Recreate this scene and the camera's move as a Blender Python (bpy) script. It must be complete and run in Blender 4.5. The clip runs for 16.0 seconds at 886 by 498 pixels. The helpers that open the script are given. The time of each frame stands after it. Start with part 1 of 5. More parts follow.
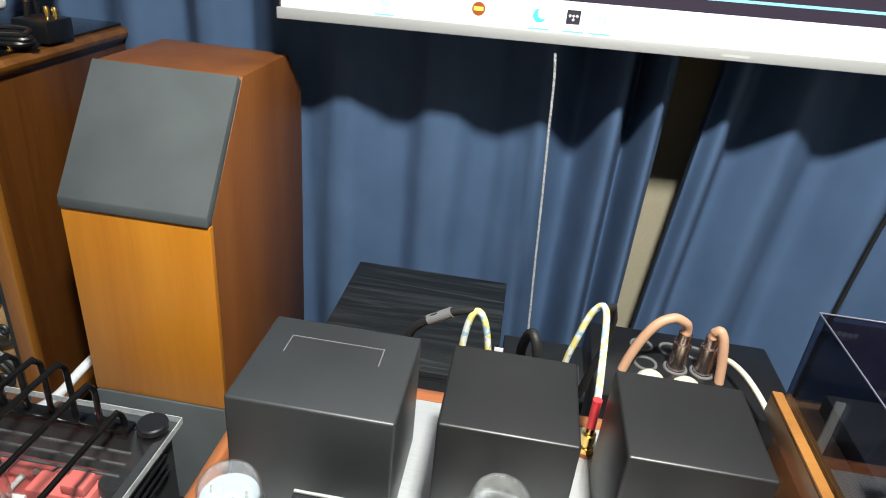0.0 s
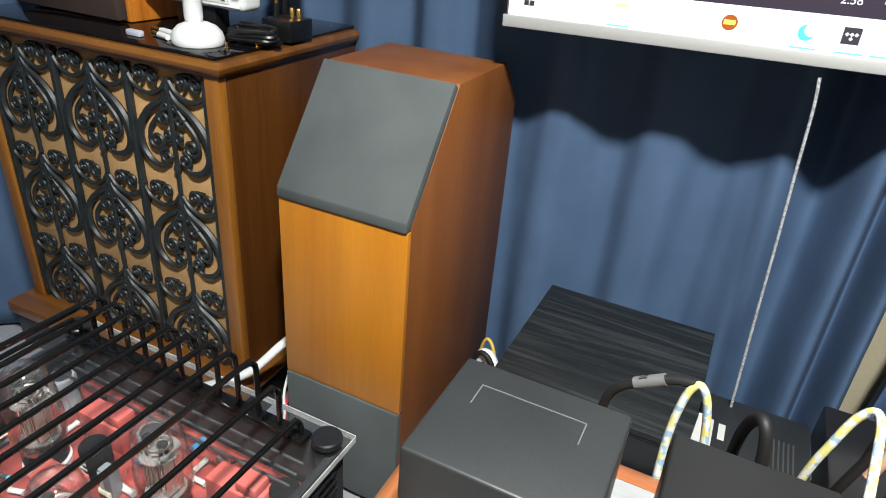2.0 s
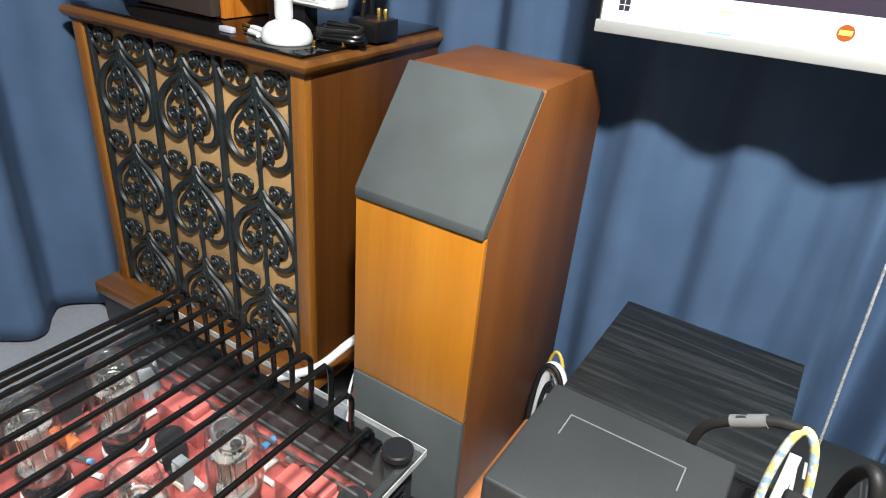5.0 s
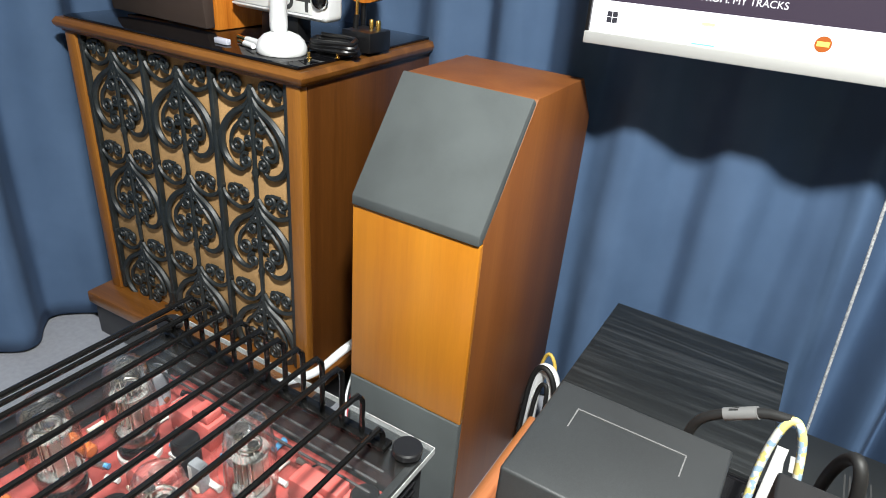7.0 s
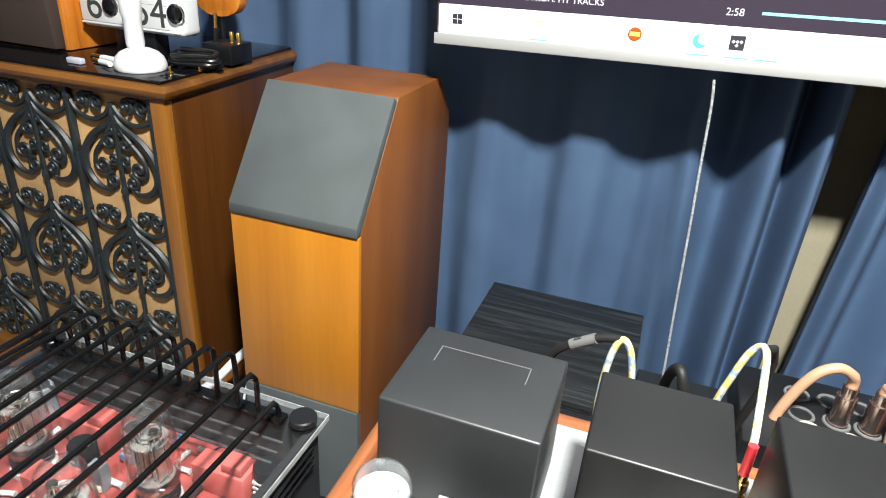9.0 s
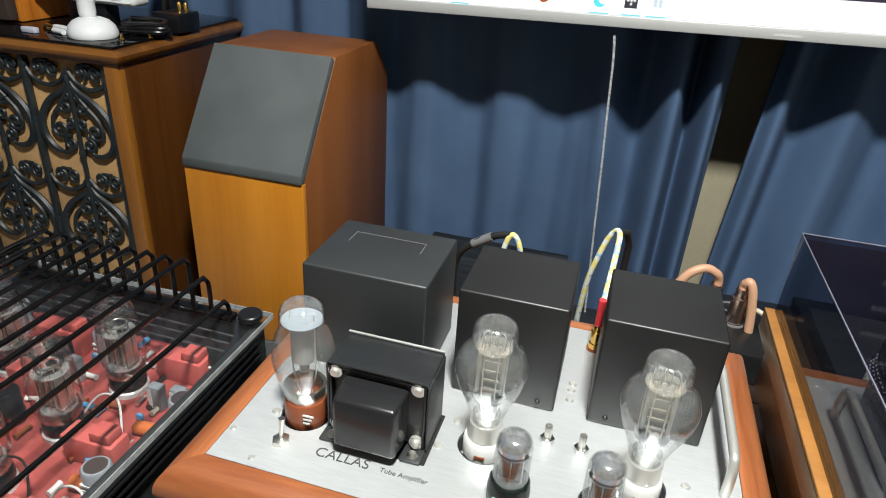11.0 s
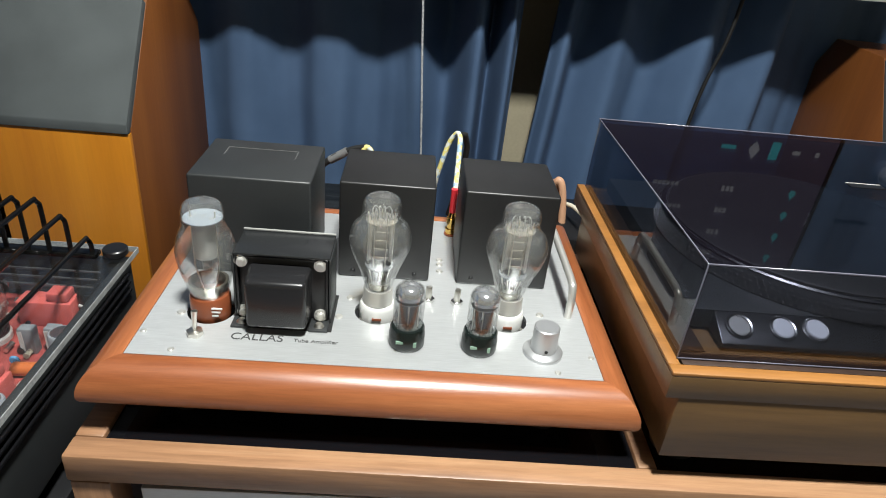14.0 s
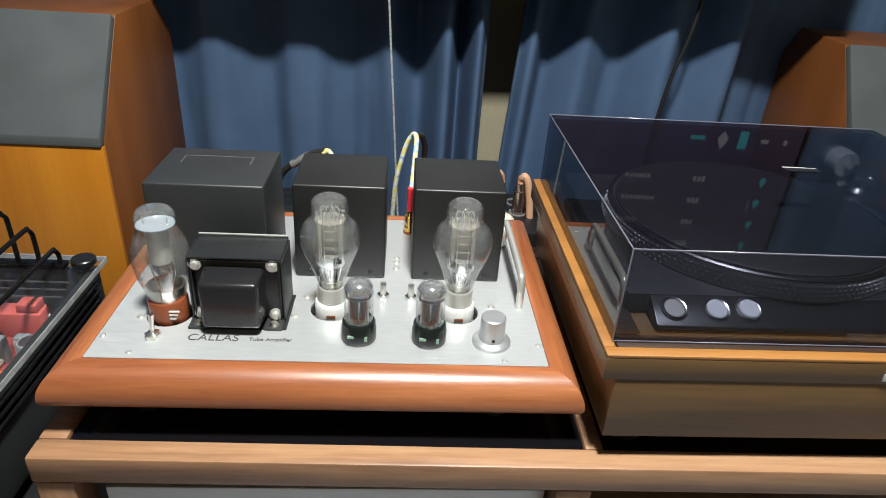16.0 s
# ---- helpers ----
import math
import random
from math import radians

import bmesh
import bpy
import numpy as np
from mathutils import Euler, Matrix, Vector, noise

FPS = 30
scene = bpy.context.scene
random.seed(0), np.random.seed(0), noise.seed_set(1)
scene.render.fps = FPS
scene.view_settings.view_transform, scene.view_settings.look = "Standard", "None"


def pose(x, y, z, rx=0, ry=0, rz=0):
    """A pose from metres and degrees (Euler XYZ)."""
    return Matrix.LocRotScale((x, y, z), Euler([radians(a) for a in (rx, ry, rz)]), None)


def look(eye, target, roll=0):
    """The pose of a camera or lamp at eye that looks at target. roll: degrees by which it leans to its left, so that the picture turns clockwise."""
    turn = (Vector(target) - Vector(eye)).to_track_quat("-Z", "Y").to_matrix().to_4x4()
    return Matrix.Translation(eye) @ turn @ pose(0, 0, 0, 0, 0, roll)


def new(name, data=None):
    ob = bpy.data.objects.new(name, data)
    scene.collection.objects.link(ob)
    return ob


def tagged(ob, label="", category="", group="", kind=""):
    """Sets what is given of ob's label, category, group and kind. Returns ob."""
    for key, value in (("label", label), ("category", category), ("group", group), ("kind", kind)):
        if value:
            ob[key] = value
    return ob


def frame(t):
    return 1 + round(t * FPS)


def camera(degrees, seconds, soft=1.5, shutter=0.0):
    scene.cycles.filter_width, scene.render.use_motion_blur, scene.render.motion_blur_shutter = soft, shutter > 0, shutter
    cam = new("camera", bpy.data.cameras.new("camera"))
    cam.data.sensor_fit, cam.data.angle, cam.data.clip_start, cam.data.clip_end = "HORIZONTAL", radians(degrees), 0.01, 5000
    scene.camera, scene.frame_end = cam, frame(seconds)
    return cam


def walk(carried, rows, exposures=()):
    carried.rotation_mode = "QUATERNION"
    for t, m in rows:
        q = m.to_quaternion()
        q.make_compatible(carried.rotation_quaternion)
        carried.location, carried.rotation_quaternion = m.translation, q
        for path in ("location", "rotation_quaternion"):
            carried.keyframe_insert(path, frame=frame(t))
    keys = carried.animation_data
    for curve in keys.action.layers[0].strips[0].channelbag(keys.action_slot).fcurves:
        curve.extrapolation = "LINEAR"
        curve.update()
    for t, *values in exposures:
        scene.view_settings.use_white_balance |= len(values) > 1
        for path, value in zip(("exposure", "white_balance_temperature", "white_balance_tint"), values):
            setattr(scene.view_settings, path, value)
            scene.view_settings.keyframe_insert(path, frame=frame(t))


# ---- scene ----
cam = camera(69.0, 16.0, soft=1.0)
PATH = [
    (0, (-0.02, -0.184, 1.072), (-0.198, 1.581, 0.148), 5.7),
    (0.5, (-0.065, -0.187, 1.071), (-0.373, 1.566, 0.159), 6.1),
    (1, (-0.096, -0.182, 1.064), (-0.512, 1.549, 0.152), 6.6),
    (1.5, (-0.076, -0.148, 1.068), (-0.573, 1.557, 0.147), 5.9),
    (2, (-0.061, -0.115, 1.058), (-0.785, 1.491, 0.112), 4.7),
    (2.5, (-0.066, -0.086, 1.05), (-0.863, 1.466, 0.072), 4.1),
    (3, (-0.07, -0.072, 1.044), (-0.891, 1.448, 0.036), 3.9),
    (3.5, (-0.076, -0.071, 1.049), (-0.916, 1.442, 0.046), 4.0),
    (4, (-0.079, -0.079, 1.052), (-0.949, 1.428, 0.066), 4.0),
    (4.5, (-0.081, -0.085, 1.053), (-0.962, 1.427, 0.085), 4.6),
    (5, (-0.089, -0.103, 1.054), (-0.987, 1.406, 0.098), 4.9),
    (7.5, (-0.097, -0.146, 1.068), (-0.925, 1.423, 0.145), 4.9),
    (8, (-0.104, -0.164, 1.068), (-0.811, 1.476, 0.167), 5.0),
    (8.5, (-0.092, -0.182, 1.067), (-0.761, 1.475, 0.169), 4.3),
    (9, (-0.04, -0.198, 1.071), (-0.605, 1.502, 0.181), 3.9),
    (11.5, (0.066, -0.353, 1.049), (-0.315, 1.376, 0.118), 3.7),
    (12, (0.04, -0.37, 1.039), (-0.071, 1.389, 0.094), 4.4),
    (12.5, (0.008, -0.403, 1.024), (0.032, 1.344, 0.051), 5.0),
    (13, (0.002, -0.431, 1.018), (0.108, 1.318, 0.053), 6.2),
    (13.5, (0.0, -0.442, 1.019), (0.136, 1.304, 0.054), 6.5),
    (14, (0.021, -0.453, 1.028), (0.15, 1.292, 0.059), 6.1),
    (14.5, (0.042, -0.458, 1.034), (0.174, 1.292, 0.076), 5.1),
    (15, (0.052, -0.459, 1.033), (0.183, 1.289, 0.07), 4.2),
    (15.5, (0.06, -0.465, 1.035), (0.193, 1.283, 0.071), 3.9),
    (16, (0.069, -0.477, 1.037), (0.204, 1.271, 0.074), 4.0),
]
walk(cam, [(t, look(eye, target, roll)) for t, eye, target, roll in PATH],
     [(0.0, 0.55), (1.0, 0.7), (2.0, 0.66), (3.0, 0.9), (5.0, 0.95), (8.0, 0.99), (9.0, 0.97), (10.5, 0.3), (11.5, 0.05), (12.5, 0.0), (16.0, 0.05)])

# ---- light ----
world = bpy.data.worlds.new("world")
scene.world = world
world.use_nodes = True
world.node_tree.nodes["Background"].inputs[0].default_value = (0.75, 0.85, 1.0, 1)
world.node_tree.nodes["Background"].inputs[1].default_value = 0.05
FLOOR = -0.10
CABROT = 1.8
CEIL = 2.27


def area(name, where, target, sx, sy, watts, colour):
    d = bpy.data.lights.new(name, "AREA")
    d.shape, d.size, d.size_y, d.energy, d.color = "RECTANGLE", sx, sy, watts, colour
    o = new(name, d)
    o.matrix_world = look(where, target)
    return o


area("ceiling_lamp_light", (0.15, -0.27, CEIL - 0.075), (0.15, -0.26, 0), 0.16, 0.16, 69, (0.97, 0.99, 0.95))


# ---- materials ----
def mat(name, colour, rough=0.5, metal=0.0, **kw):
    m = bpy.data.materials.new(name)
    m.use_nodes = True
    b = m.node_tree.nodes["Principled BSDF"]
    b.inputs["Base Color"].default_value = (*colour, 1)
    b.inputs["Roughness"].default_value = rough
    b.inputs["Metallic"].default_value = metal
    for k, v in kw.items():
        b.inputs[k.replace("_", " ")].default_value = v
    return m


def link(m, a, b):
    m.node_tree.links.new(a, b)


def node(m, kind, **vals):
    n = m.node_tree.nodes.new(kind)
    for k, v in vals.items():
        n.inputs[k].default_value = v
    return n


def coords(m, scale=(1, 1, 1), rot=(0, 0, 0)):
    tc = node(m, "ShaderNodeTexCoord")
    mp = node(m, "ShaderNodeMapping")
    mp.inputs["Scale"].default_value = scale
    mp.inputs["Rotation"].default_value = rot
    link(m, tc.outputs["Object"], mp.inputs["Vector"])
    return mp.outputs["Vector"]


def ramp(m, fac, stops):
    r = node(m, "ShaderNodeValToRGB")
    e = r.color_ramp.elements
    while len(e) < len(stops):
        e.new(0.5)
    for el, (p, c) in zip(e, stops):
        el.position, el.color = p, (*c, 1)
    link(m, fac, r.inputs["Fac"])
    return r.outputs["Color"]


def bump(m, height, strength, dist):
    b = node(m, "ShaderNodeBump", Strength=strength, Distance=dist)
    link(m, height, b.inputs["Height"])
    link(m, b.outputs["Normal"], m.node_tree.nodes["Principled BSDF"].inputs["Normal"])


def rough_var(m, vec, lo, hi, scale):
    n = node(m, "ShaderNodeTexNoise", Scale=scale, Detail=6.0)
    link(m, vec, n.inputs["Vector"])
    r = node(m, "ShaderNodeMapRange")
    r.inputs["To Min"].default_value, r.inputs["To Max"].default_value = lo, hi
    link(m, n.outputs["Fac"], r.inputs["Value"])
    link(m, r.outputs["Result"], m.node_tree.nodes["Principled BSDF"].inputs["Roughness"])


def wood(name, dark, mid, light, along="z", rough=0.35, coarse=14.0, coat=0.0, relief=0.15, fine_mix=0.45):
    """Grain runs along one axis."""
    m = mat(name, mid, rough)
    b = m.node_tree.nodes["Principled BSDF"]
    b.inputs["Coat Weight"].default_value = coat
    b.inputs["Coat Roughness"].default_value = 0.2
    s = {"x": (0.06, 1, 1), "y": (1, 0.06, 1), "z": (1, 1, 0.06)}[along]
    v = coords(m, s)
    big = node(m, "ShaderNodeTexNoise", Scale=coarse, Detail=8.0, Roughness=0.6, Distortion=0.6)
    fine = node(m, "ShaderNodeTexNoise", Scale=coarse * 16, Detail=4.0, Roughness=0.7)
    link(m, v, big.inputs["Vector"])
    link(m, v, fine.inputs["Vector"])
    c1 = ramp(m, big.outputs["Fac"], [(0.3, dark), (0.5, mid), (0.72, light)])
    c2 = ramp(m, fine.outputs["Fac"], [(0.35, (0.62, 0.62, 0.62)), (0.6, (1, 1, 1))])
    mx = node(m, "ShaderNodeMix")
    mx.data_type, mx.blend_type = "RGBA", "MULTIPLY"
    mx.inputs[0].default_value = fine_mix
    link(m, c1, mx.inputs[6])
    link(m, c2, mx.inputs[7])
    link(m, mx.outputs[2], b.inputs["Base Color"])
    bump(m, fine.outputs["Fac"], relief, 0.001)
    return m


def speckled(name, colour, rough, scale=900.0, amount=0.25, metal=0.0, relief=0.2, large=6.0):
    """Paint, cloth or plastic with a fine grain and broad uneven wear."""
    m = mat(name, colour, rough, metal)
    v = coords(m)
    n = node(m, "ShaderNodeTexNoise", Scale=scale, Detail=3.0)
    n2 = node(m, "ShaderNodeTexNoise", Scale=large, Detail=5.0)
    link(m, v, n.inputs["Vector"])
    link(m, v, n2.inputs["Vector"])
    a = node(m, "ShaderNodeMath")
    a.operation = "ADD"
    link(m, n.outputs["Fac"], a.inputs[0])
    link(m, n2.outputs["Fac"], a.inputs[1])
    h = node(m, "ShaderNodeMath")
    h.operation = "MULTIPLY"
    h.inputs[1].default_value = 0.5
    link(m, a.outputs[0], h.inputs[0])
    lo, hi = (tuple(c * k for c in colour) for k in (1 - amount, 1 + amount))
    link(m, ramp(m, h.outputs[0], [(0.35, lo), (0.65, hi)]), m.node_tree.nodes["Principled BSDF"].inputs["Base Color"])
    if relief:
        bump(m, n.outputs["Fac"], relief, 0.0006)
    return m


def glass(name, colour, rough=0.0, ior=1.45):
    return mat(name, colour, rough, 0.0, Transmission_Weight=1.0, IOR=ior)


def thin_glass(name, tint, ior=1.45, rough=0.01, haze=0.0):
    """A thin clear skin: straight-through light and a mirror share that grows at grazing angles."""
    m = bpy.data.materials.new(name)
    m.use_nodes = True
    nt = m.node_tree
    nt.nodes.remove(nt.nodes["Principled BSDF"])
    tr = node(m, "ShaderNodeBsdfTransparent", Color=(*tint, 1))
    gl = node(m, "ShaderNodeBsdfGlossy", Roughness=rough)
    lw = node(m, "ShaderNodeLayerWeight", Blend=0.5)
    pw = node(m, "ShaderNodeMath")
    pw.operation = "POWER"
    pw.inputs[1].default_value = 4.0
    link(m, lw.outputs["Facing"], pw.inputs[0])
    fr = node(m, "ShaderNodeMath")
    fr.operation = "MULTIPLY_ADD"
    f0 = ((ior - 1) / (ior + 1)) ** 2
    fr.inputs[1].default_value, fr.inputs[2].default_value = 0.9 - f0, f0
    link(m, pw.outputs[0], fr.inputs[0])
    mx = node(m, "ShaderNodeMixShader")
    link(m, fr.outputs[0], mx.inputs[0])
    clear_part = tr
    if haze:
        # diffuse white mixed in to paint a milky sheen into the skin
        df = node(m, "ShaderNodeBsdfDiffuse", Color=(0.8, 0.82, 0.8, 1))
        hz = node(m, "ShaderNodeMixShader", Fac=haze)
        link(m, tr.outputs[0], hz.inputs[1])
        link(m, df.outputs[0], hz.inputs[2])
        clear_part = hz
    link(m, clear_part.outputs[0], mx.inputs[1])
    link(m, gl.outputs[0], mx.inputs[2])
    link(m, mx.outputs[0], nt.nodes["Material Output"].inputs["Surface"])
    return m


def glow(name, colour, strength):
    m = mat(name, (0, 0, 0), 0.4)
    b = m.node_tree.nodes["Principled BSDF"]
    b.inputs["Emission Color"].default_value = (*colour, 1)
    b.inputs["Emission Strength"].default_value = strength
    return m


def brushed(name, colour):
    m = mat(name, colour, 0.34, 0.6, Anisotropic=0.3)
    v = coords(m, (9, 260, 260))
    n = node(m, "ShaderNodeTexNoise", Scale=6.0, Detail=6.0)
    link(m, v, n.inputs["Vector"])
    link(m, ramp(m, n.outputs["Fac"], [(0.3, tuple(c * 0.86 for c in colour)), (0.7, colour)]), m.node_tree.nodes["Principled BSDF"].inputs["Base Color"])
    r = node(m, "ShaderNodeMapRange")
    r.inputs["To Min"].default_value, r.inputs["To Max"].default_value = 0.28, 0.5
    link(m, n.outputs["Fac"], r.inputs["Value"])
    link(m, r.outputs["Result"], m.node_tree.nodes["Principled BSDF"].inputs["Roughness"])
    bump(m, n.outputs["Fac"], 0.30, 0.0004)
    return m


def striped(name, base, a, b, pitch):
    """Braided sleeve: base colour with two thread colours winding round it."""
    m = mat(name, base, 0.65)
    v = coords(m)
    vo = node(m, "ShaderNodeTexVoronoi", Scale=1.0 / pitch)
    link(m, v, vo.inputs["Vector"])
    s = node(m, "ShaderNodeSeparateColor")
    link(m, vo.outputs["Color"], s.inputs[0])
    r = ramp(m, s.outputs[0], [(0.0, base), (0.45, a), (0.72, b)])
    m.node_tree.nodes[-1].color_ramp.interpolation = "CONSTANT"
    link(m, r, m.node_tree.nodes["Principled BSDF"].inputs["Base Color"])
    return m


M_ALU = brushed("brushed_aluminium", (0.57, 0.585, 0.59))
M_STEEL = mat("polished_steel", (0.72, 0.72, 0.70), 0.22, 1.0)
M_NICKEL = mat("satin_nickel", (0.80, 0.78, 0.72), 0.3, 1.0)
M_GOLD = mat("gold_plate", (0.85, 0.55, 0.16), 0.22, 1.0)
M_COPPERY = mat("rose_plated_metal", (0.62, 0.50, 0.46), 0.25, 1.0)
M_BLACK = speckled("black_powder_coat", (0.020, 0.0218, 0.0228), 0.44, 1400, 0.3, relief=0.15)
M_GLOSS = mat("gloss_black_lacquer", (0.006, 0.006, 0.007), 0.14)
M_RODPAINT = mat("black_rod_enamel", (0.004, 0.004, 0.004), 0.13, Specular_IOR_Level=0.45)
M_PLASTIC = speckled("black_plastic", (0.008, 0.008, 0.009), 0.34, 500, 0.3, relief=0.05)
M_DEEPBLACK = speckled("deep_black_paint", (0.0095, 0.0095, 0.0098), 0.42, 1200, 0.3, relief=0.15)
M_BLACKGLASS = mat("black_plate_glass", (0.004, 0.004, 0.005), 0.025)
M_TIN = mat("bright_tinned_metal", (0.68, 0.67, 0.63), 0.30, 0.70)
M_RUBBER = mat("black_rubber", (0.008, 0.008, 0.008), 0.6)
M_FRAMEWOOD = wood("red_stained_pine", (0.19, 0.054, 0.018), (0.31, 0.102, 0.037), (0.40, 0.152, 0.060), "x", 0.34, 34, 0.4, 0.12, 0.4)
M_FRAMEWOOD_Y = wood("red_stained_pine_side", (0.19, 0.054, 0.018), (0.31, 0.102, 0.037), (0.40, 0.152, 0.060), "y", 0.34, 34, 0.4, 0.12, 0.4)
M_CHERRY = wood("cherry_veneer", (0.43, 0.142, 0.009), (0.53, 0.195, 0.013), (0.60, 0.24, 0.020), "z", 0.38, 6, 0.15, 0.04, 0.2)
# Same veneer, darker and redder; shade on sides and top put into colour.
M_CHERRY_SHADED = wood("cherry_veneer_shaded", (0.16, 0.050, 0.012), (0.205, 0.066, 0.015), (0.25, 0.088, 0.020), "z", 0.5, 8, 0.0, 0.05, 0.25)
M_GRILLE = speckled("grey_grille_cloth", (0.074, 0.084, 0.086), 0.85, 1600, 0.3, relief=0.5)
M_WALNUT = wood("walnut", (0.14, 0.064, 0.032), (0.32, 0.170, 0.088), (0.46, 0.272, 0.152), "x", 0.4, 20, 0.1)
M_WALNUT_Z = wood("walnut_upright", (0.14, 0.064, 0.032), (0.32, 0.170, 0.088), (0.46, 0.272, 0.152), "z", 0.4, 20, 0.1)
M_TTWOOD = wood("walnut_plinth", (0.070, 0.038, 0.014), (0.120, 0.066, 0.025), (0.165, 0.092, 0.036), "x", 0.38, 12, 0.15)
M_TTEDGE = wood("light_oak_edge", (0.20, 0.082, 0.018), (0.27, 0.115, 0.026), (0.32, 0.14, 0.036), "x", 0.45, 18)
# Panel teak is darkened so the colour itself holds the side's shade.
M_CABWOOD_SHADED = wood("shaded_teak", (0.052, 0.016, 0.003), (0.090, 0.029, 0.005), (0.125, 0.043, 0.008), "z", 0.36, 9, 0.2)
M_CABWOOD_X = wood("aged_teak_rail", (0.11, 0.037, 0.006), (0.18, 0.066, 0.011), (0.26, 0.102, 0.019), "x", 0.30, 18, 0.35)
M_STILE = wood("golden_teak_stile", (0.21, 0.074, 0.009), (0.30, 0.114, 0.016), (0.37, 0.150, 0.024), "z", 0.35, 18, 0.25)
M_CLOTH = speckled("tan_speaker_cloth", (0.46, 0.27, 0.115), 0.9, 700, 0.35, relief=0.5)
M_IRON = speckled("dark_cast_scrollwork", (0.017, 0.021, 0.022), 0.46, 300, 0.4, relief=0.15, large=30)
M_ASH = wood("black_ash", (0.006, 0.007, 0.008), (0.012, 0.014, 0.015), (0.046, 0.050, 0.054), "x", 0.5, 27, relief=0.6)
for n in M_ASH.node_tree.nodes:
    if n.bl_idname == "ShaderNodeTexNoise" and n.inputs["Scale"].default_value < 100:
        n.inputs["Distortion"].default_value = 2.6
M_GLASS = thin_glass("clear_tube_glass", (0.97, 0.975, 0.975), 1.8, 0.02, 0.026)
M_CLEARGLASS = thin_glass("polished_valve_glass", (0.975, 0.975, 0.975), 1.9, 0.015, 0.008)
M_ACRYLIC = thin_glass("clear_acrylic", (0.95, 0.955, 0.96), 1.5, 0.02, 0.006)
M_ACREDGE = speckled("bright_acrylic_edge", (0.32, 0.33, 0.33), 0.35, 300, 0.35, relief=0.1, large=60)
M_SMOKE = thin_glass("smoked_acrylic", (0.46, 0.475, 0.545), 1.52)
M_WHITE = mat("white_plastic", (0.82, 0.83, 0.84), 0.32)
M_CERAMIC = mat("white_ceramic", (0.60, 0.60, 0.58), 0.3)
M_CREAM = mat("cream_rubber", (0.62, 0.58, 0.46), 0.5)
M_MICA = mat("mica_disc", (0.25, 0.28, 0.31), 0.3)
M_PLATE = mat("grey_anode_metal", (0.40, 0.40, 0.385), 0.42, 0.4)
M_BROWNBASE = mat("brown_bakelite", (0.20, 0.055, 0.022), 0.28)
M_GREENBASE = mat("dark_green_bakelite", (0.006, 0.010, 0.009), 0.25)
M_GETTER = mat("getter_mirror", (0.72, 0.73, 0.76), 0.13, 0.92)
M_PCB = speckled("red_circuit_board", (0.30, 0.060, 0.052), 0.35, 60, 0.35, relief=0.05, large=25)
M_REDBLOCK = mat("red_capacitor_case", (0.52, 0.11, 0.095), 0.35)
M_RED = mat("red_heatshrink", (0.65, 0.03, 0.04), 0.4)
M_BLUEPART = mat("blue_film_component", (0.09, 0.30, 0.55), 0.4)
M_BRAID = striped("yellow_blue_braid", (0.52, 0.55, 0.50), (0.56, 0.50, 0.17), (0.24, 0.36, 0.48), 0.005)
M_TAN = mat("tan_cable_jacket", (0.50, 0.28, 0.17), 0.5)
M_GREY = mat("grey_cable_jacket", (0.13, 0.13, 0.13), 0.5)
M_WIRE = striped("grey_braided_wire", (0.38, 0.39, 0.40), (0.24, 0.25, 0.27), (0.48, 0.49, 0.50), 0.003)
M_BEZEL = mat("silver_bezel", (0.52, 0.52, 0.51), 0.4, 0.3)
M_INK = mat("dark_grey_ink", (0.05, 0.05, 0.05), 0.6)
M_PALEINK = mat("pale_ink", (0.55, 0.55, 0.53), 0.6)
M_WALL = speckled("cream_wall_paint", (0.42, 0.37, 0.26), 0.8, 120, 0.06, relief=0.1)
M_CEIL = speckled("white_ceiling_paint", (0.75, 0.74, 0.71), 0.85, 90, 0.05, relief=0.1)
M_FLOOR = speckled("pale_grey_vinyl", (0.29, 0.30, 0.34), 0.5, 70, 0.12, relief=0.05, large=4)
M_ORANGE = wood("orange_varnish", (0.50, 0.14, 0.015), (0.66, 0.21, 0.025), (0.74, 0.28, 0.04), "z", 0.25, 30, 0.4)
M_BROWNGRILLE = speckled("brown_grille_cloth", (0.045, 0.028, 0.022), 0.85, 1200, 0.3)
M_DIFFUSER = glow("lamp_diffuser", (1.0, 0.97, 0.93), 6.0)
M_SILVER = brushed("silver_fascia", (0.70, 0.70, 0.69))


def curtain_cloth():
    m = mat("navy_curtain_cloth", (0.05, 0.09, 0.19), 0.8)
    v = coords(m)
    w = node(m, "ShaderNodeTexNoise", Scale=1100.0, Detail=2.0)
    n = node(m, "ShaderNodeTexNoise", Scale=7.0, Detail=6.0)
    link(m, v, w.inputs["Vector"])
    link(m, v, n.inputs["Vector"])
    link(m, ramp(m, n.outputs["Fac"], [(0.3, (0.055, 0.101, 0.190)), (0.7, (0.071, 0.125, 0.228))]), m.node_tree.nodes["Principled BSDF"].inputs["Base Color"])
    bump(m, w.outputs["Fac"], 0.3, 0.0006)
    return m


M_CURTAIN = curtain_cloth()


# ---- mesh tools; places are world metres ----
def chain(ob):
    m = Matrix.Identity(4)
    while ob is not None:
        m = ob.matrix_basis @ m
        ob = ob.parent
    return m


def thing(name, at, label, category, group="", rz=0.0, kind=""):
    ob = new(name)
    ob.matrix_basis = pose(*at, 0, 0, rz)
    ob.empty_display_size = 0.05
    return tagged(ob, label, category, group, kind)


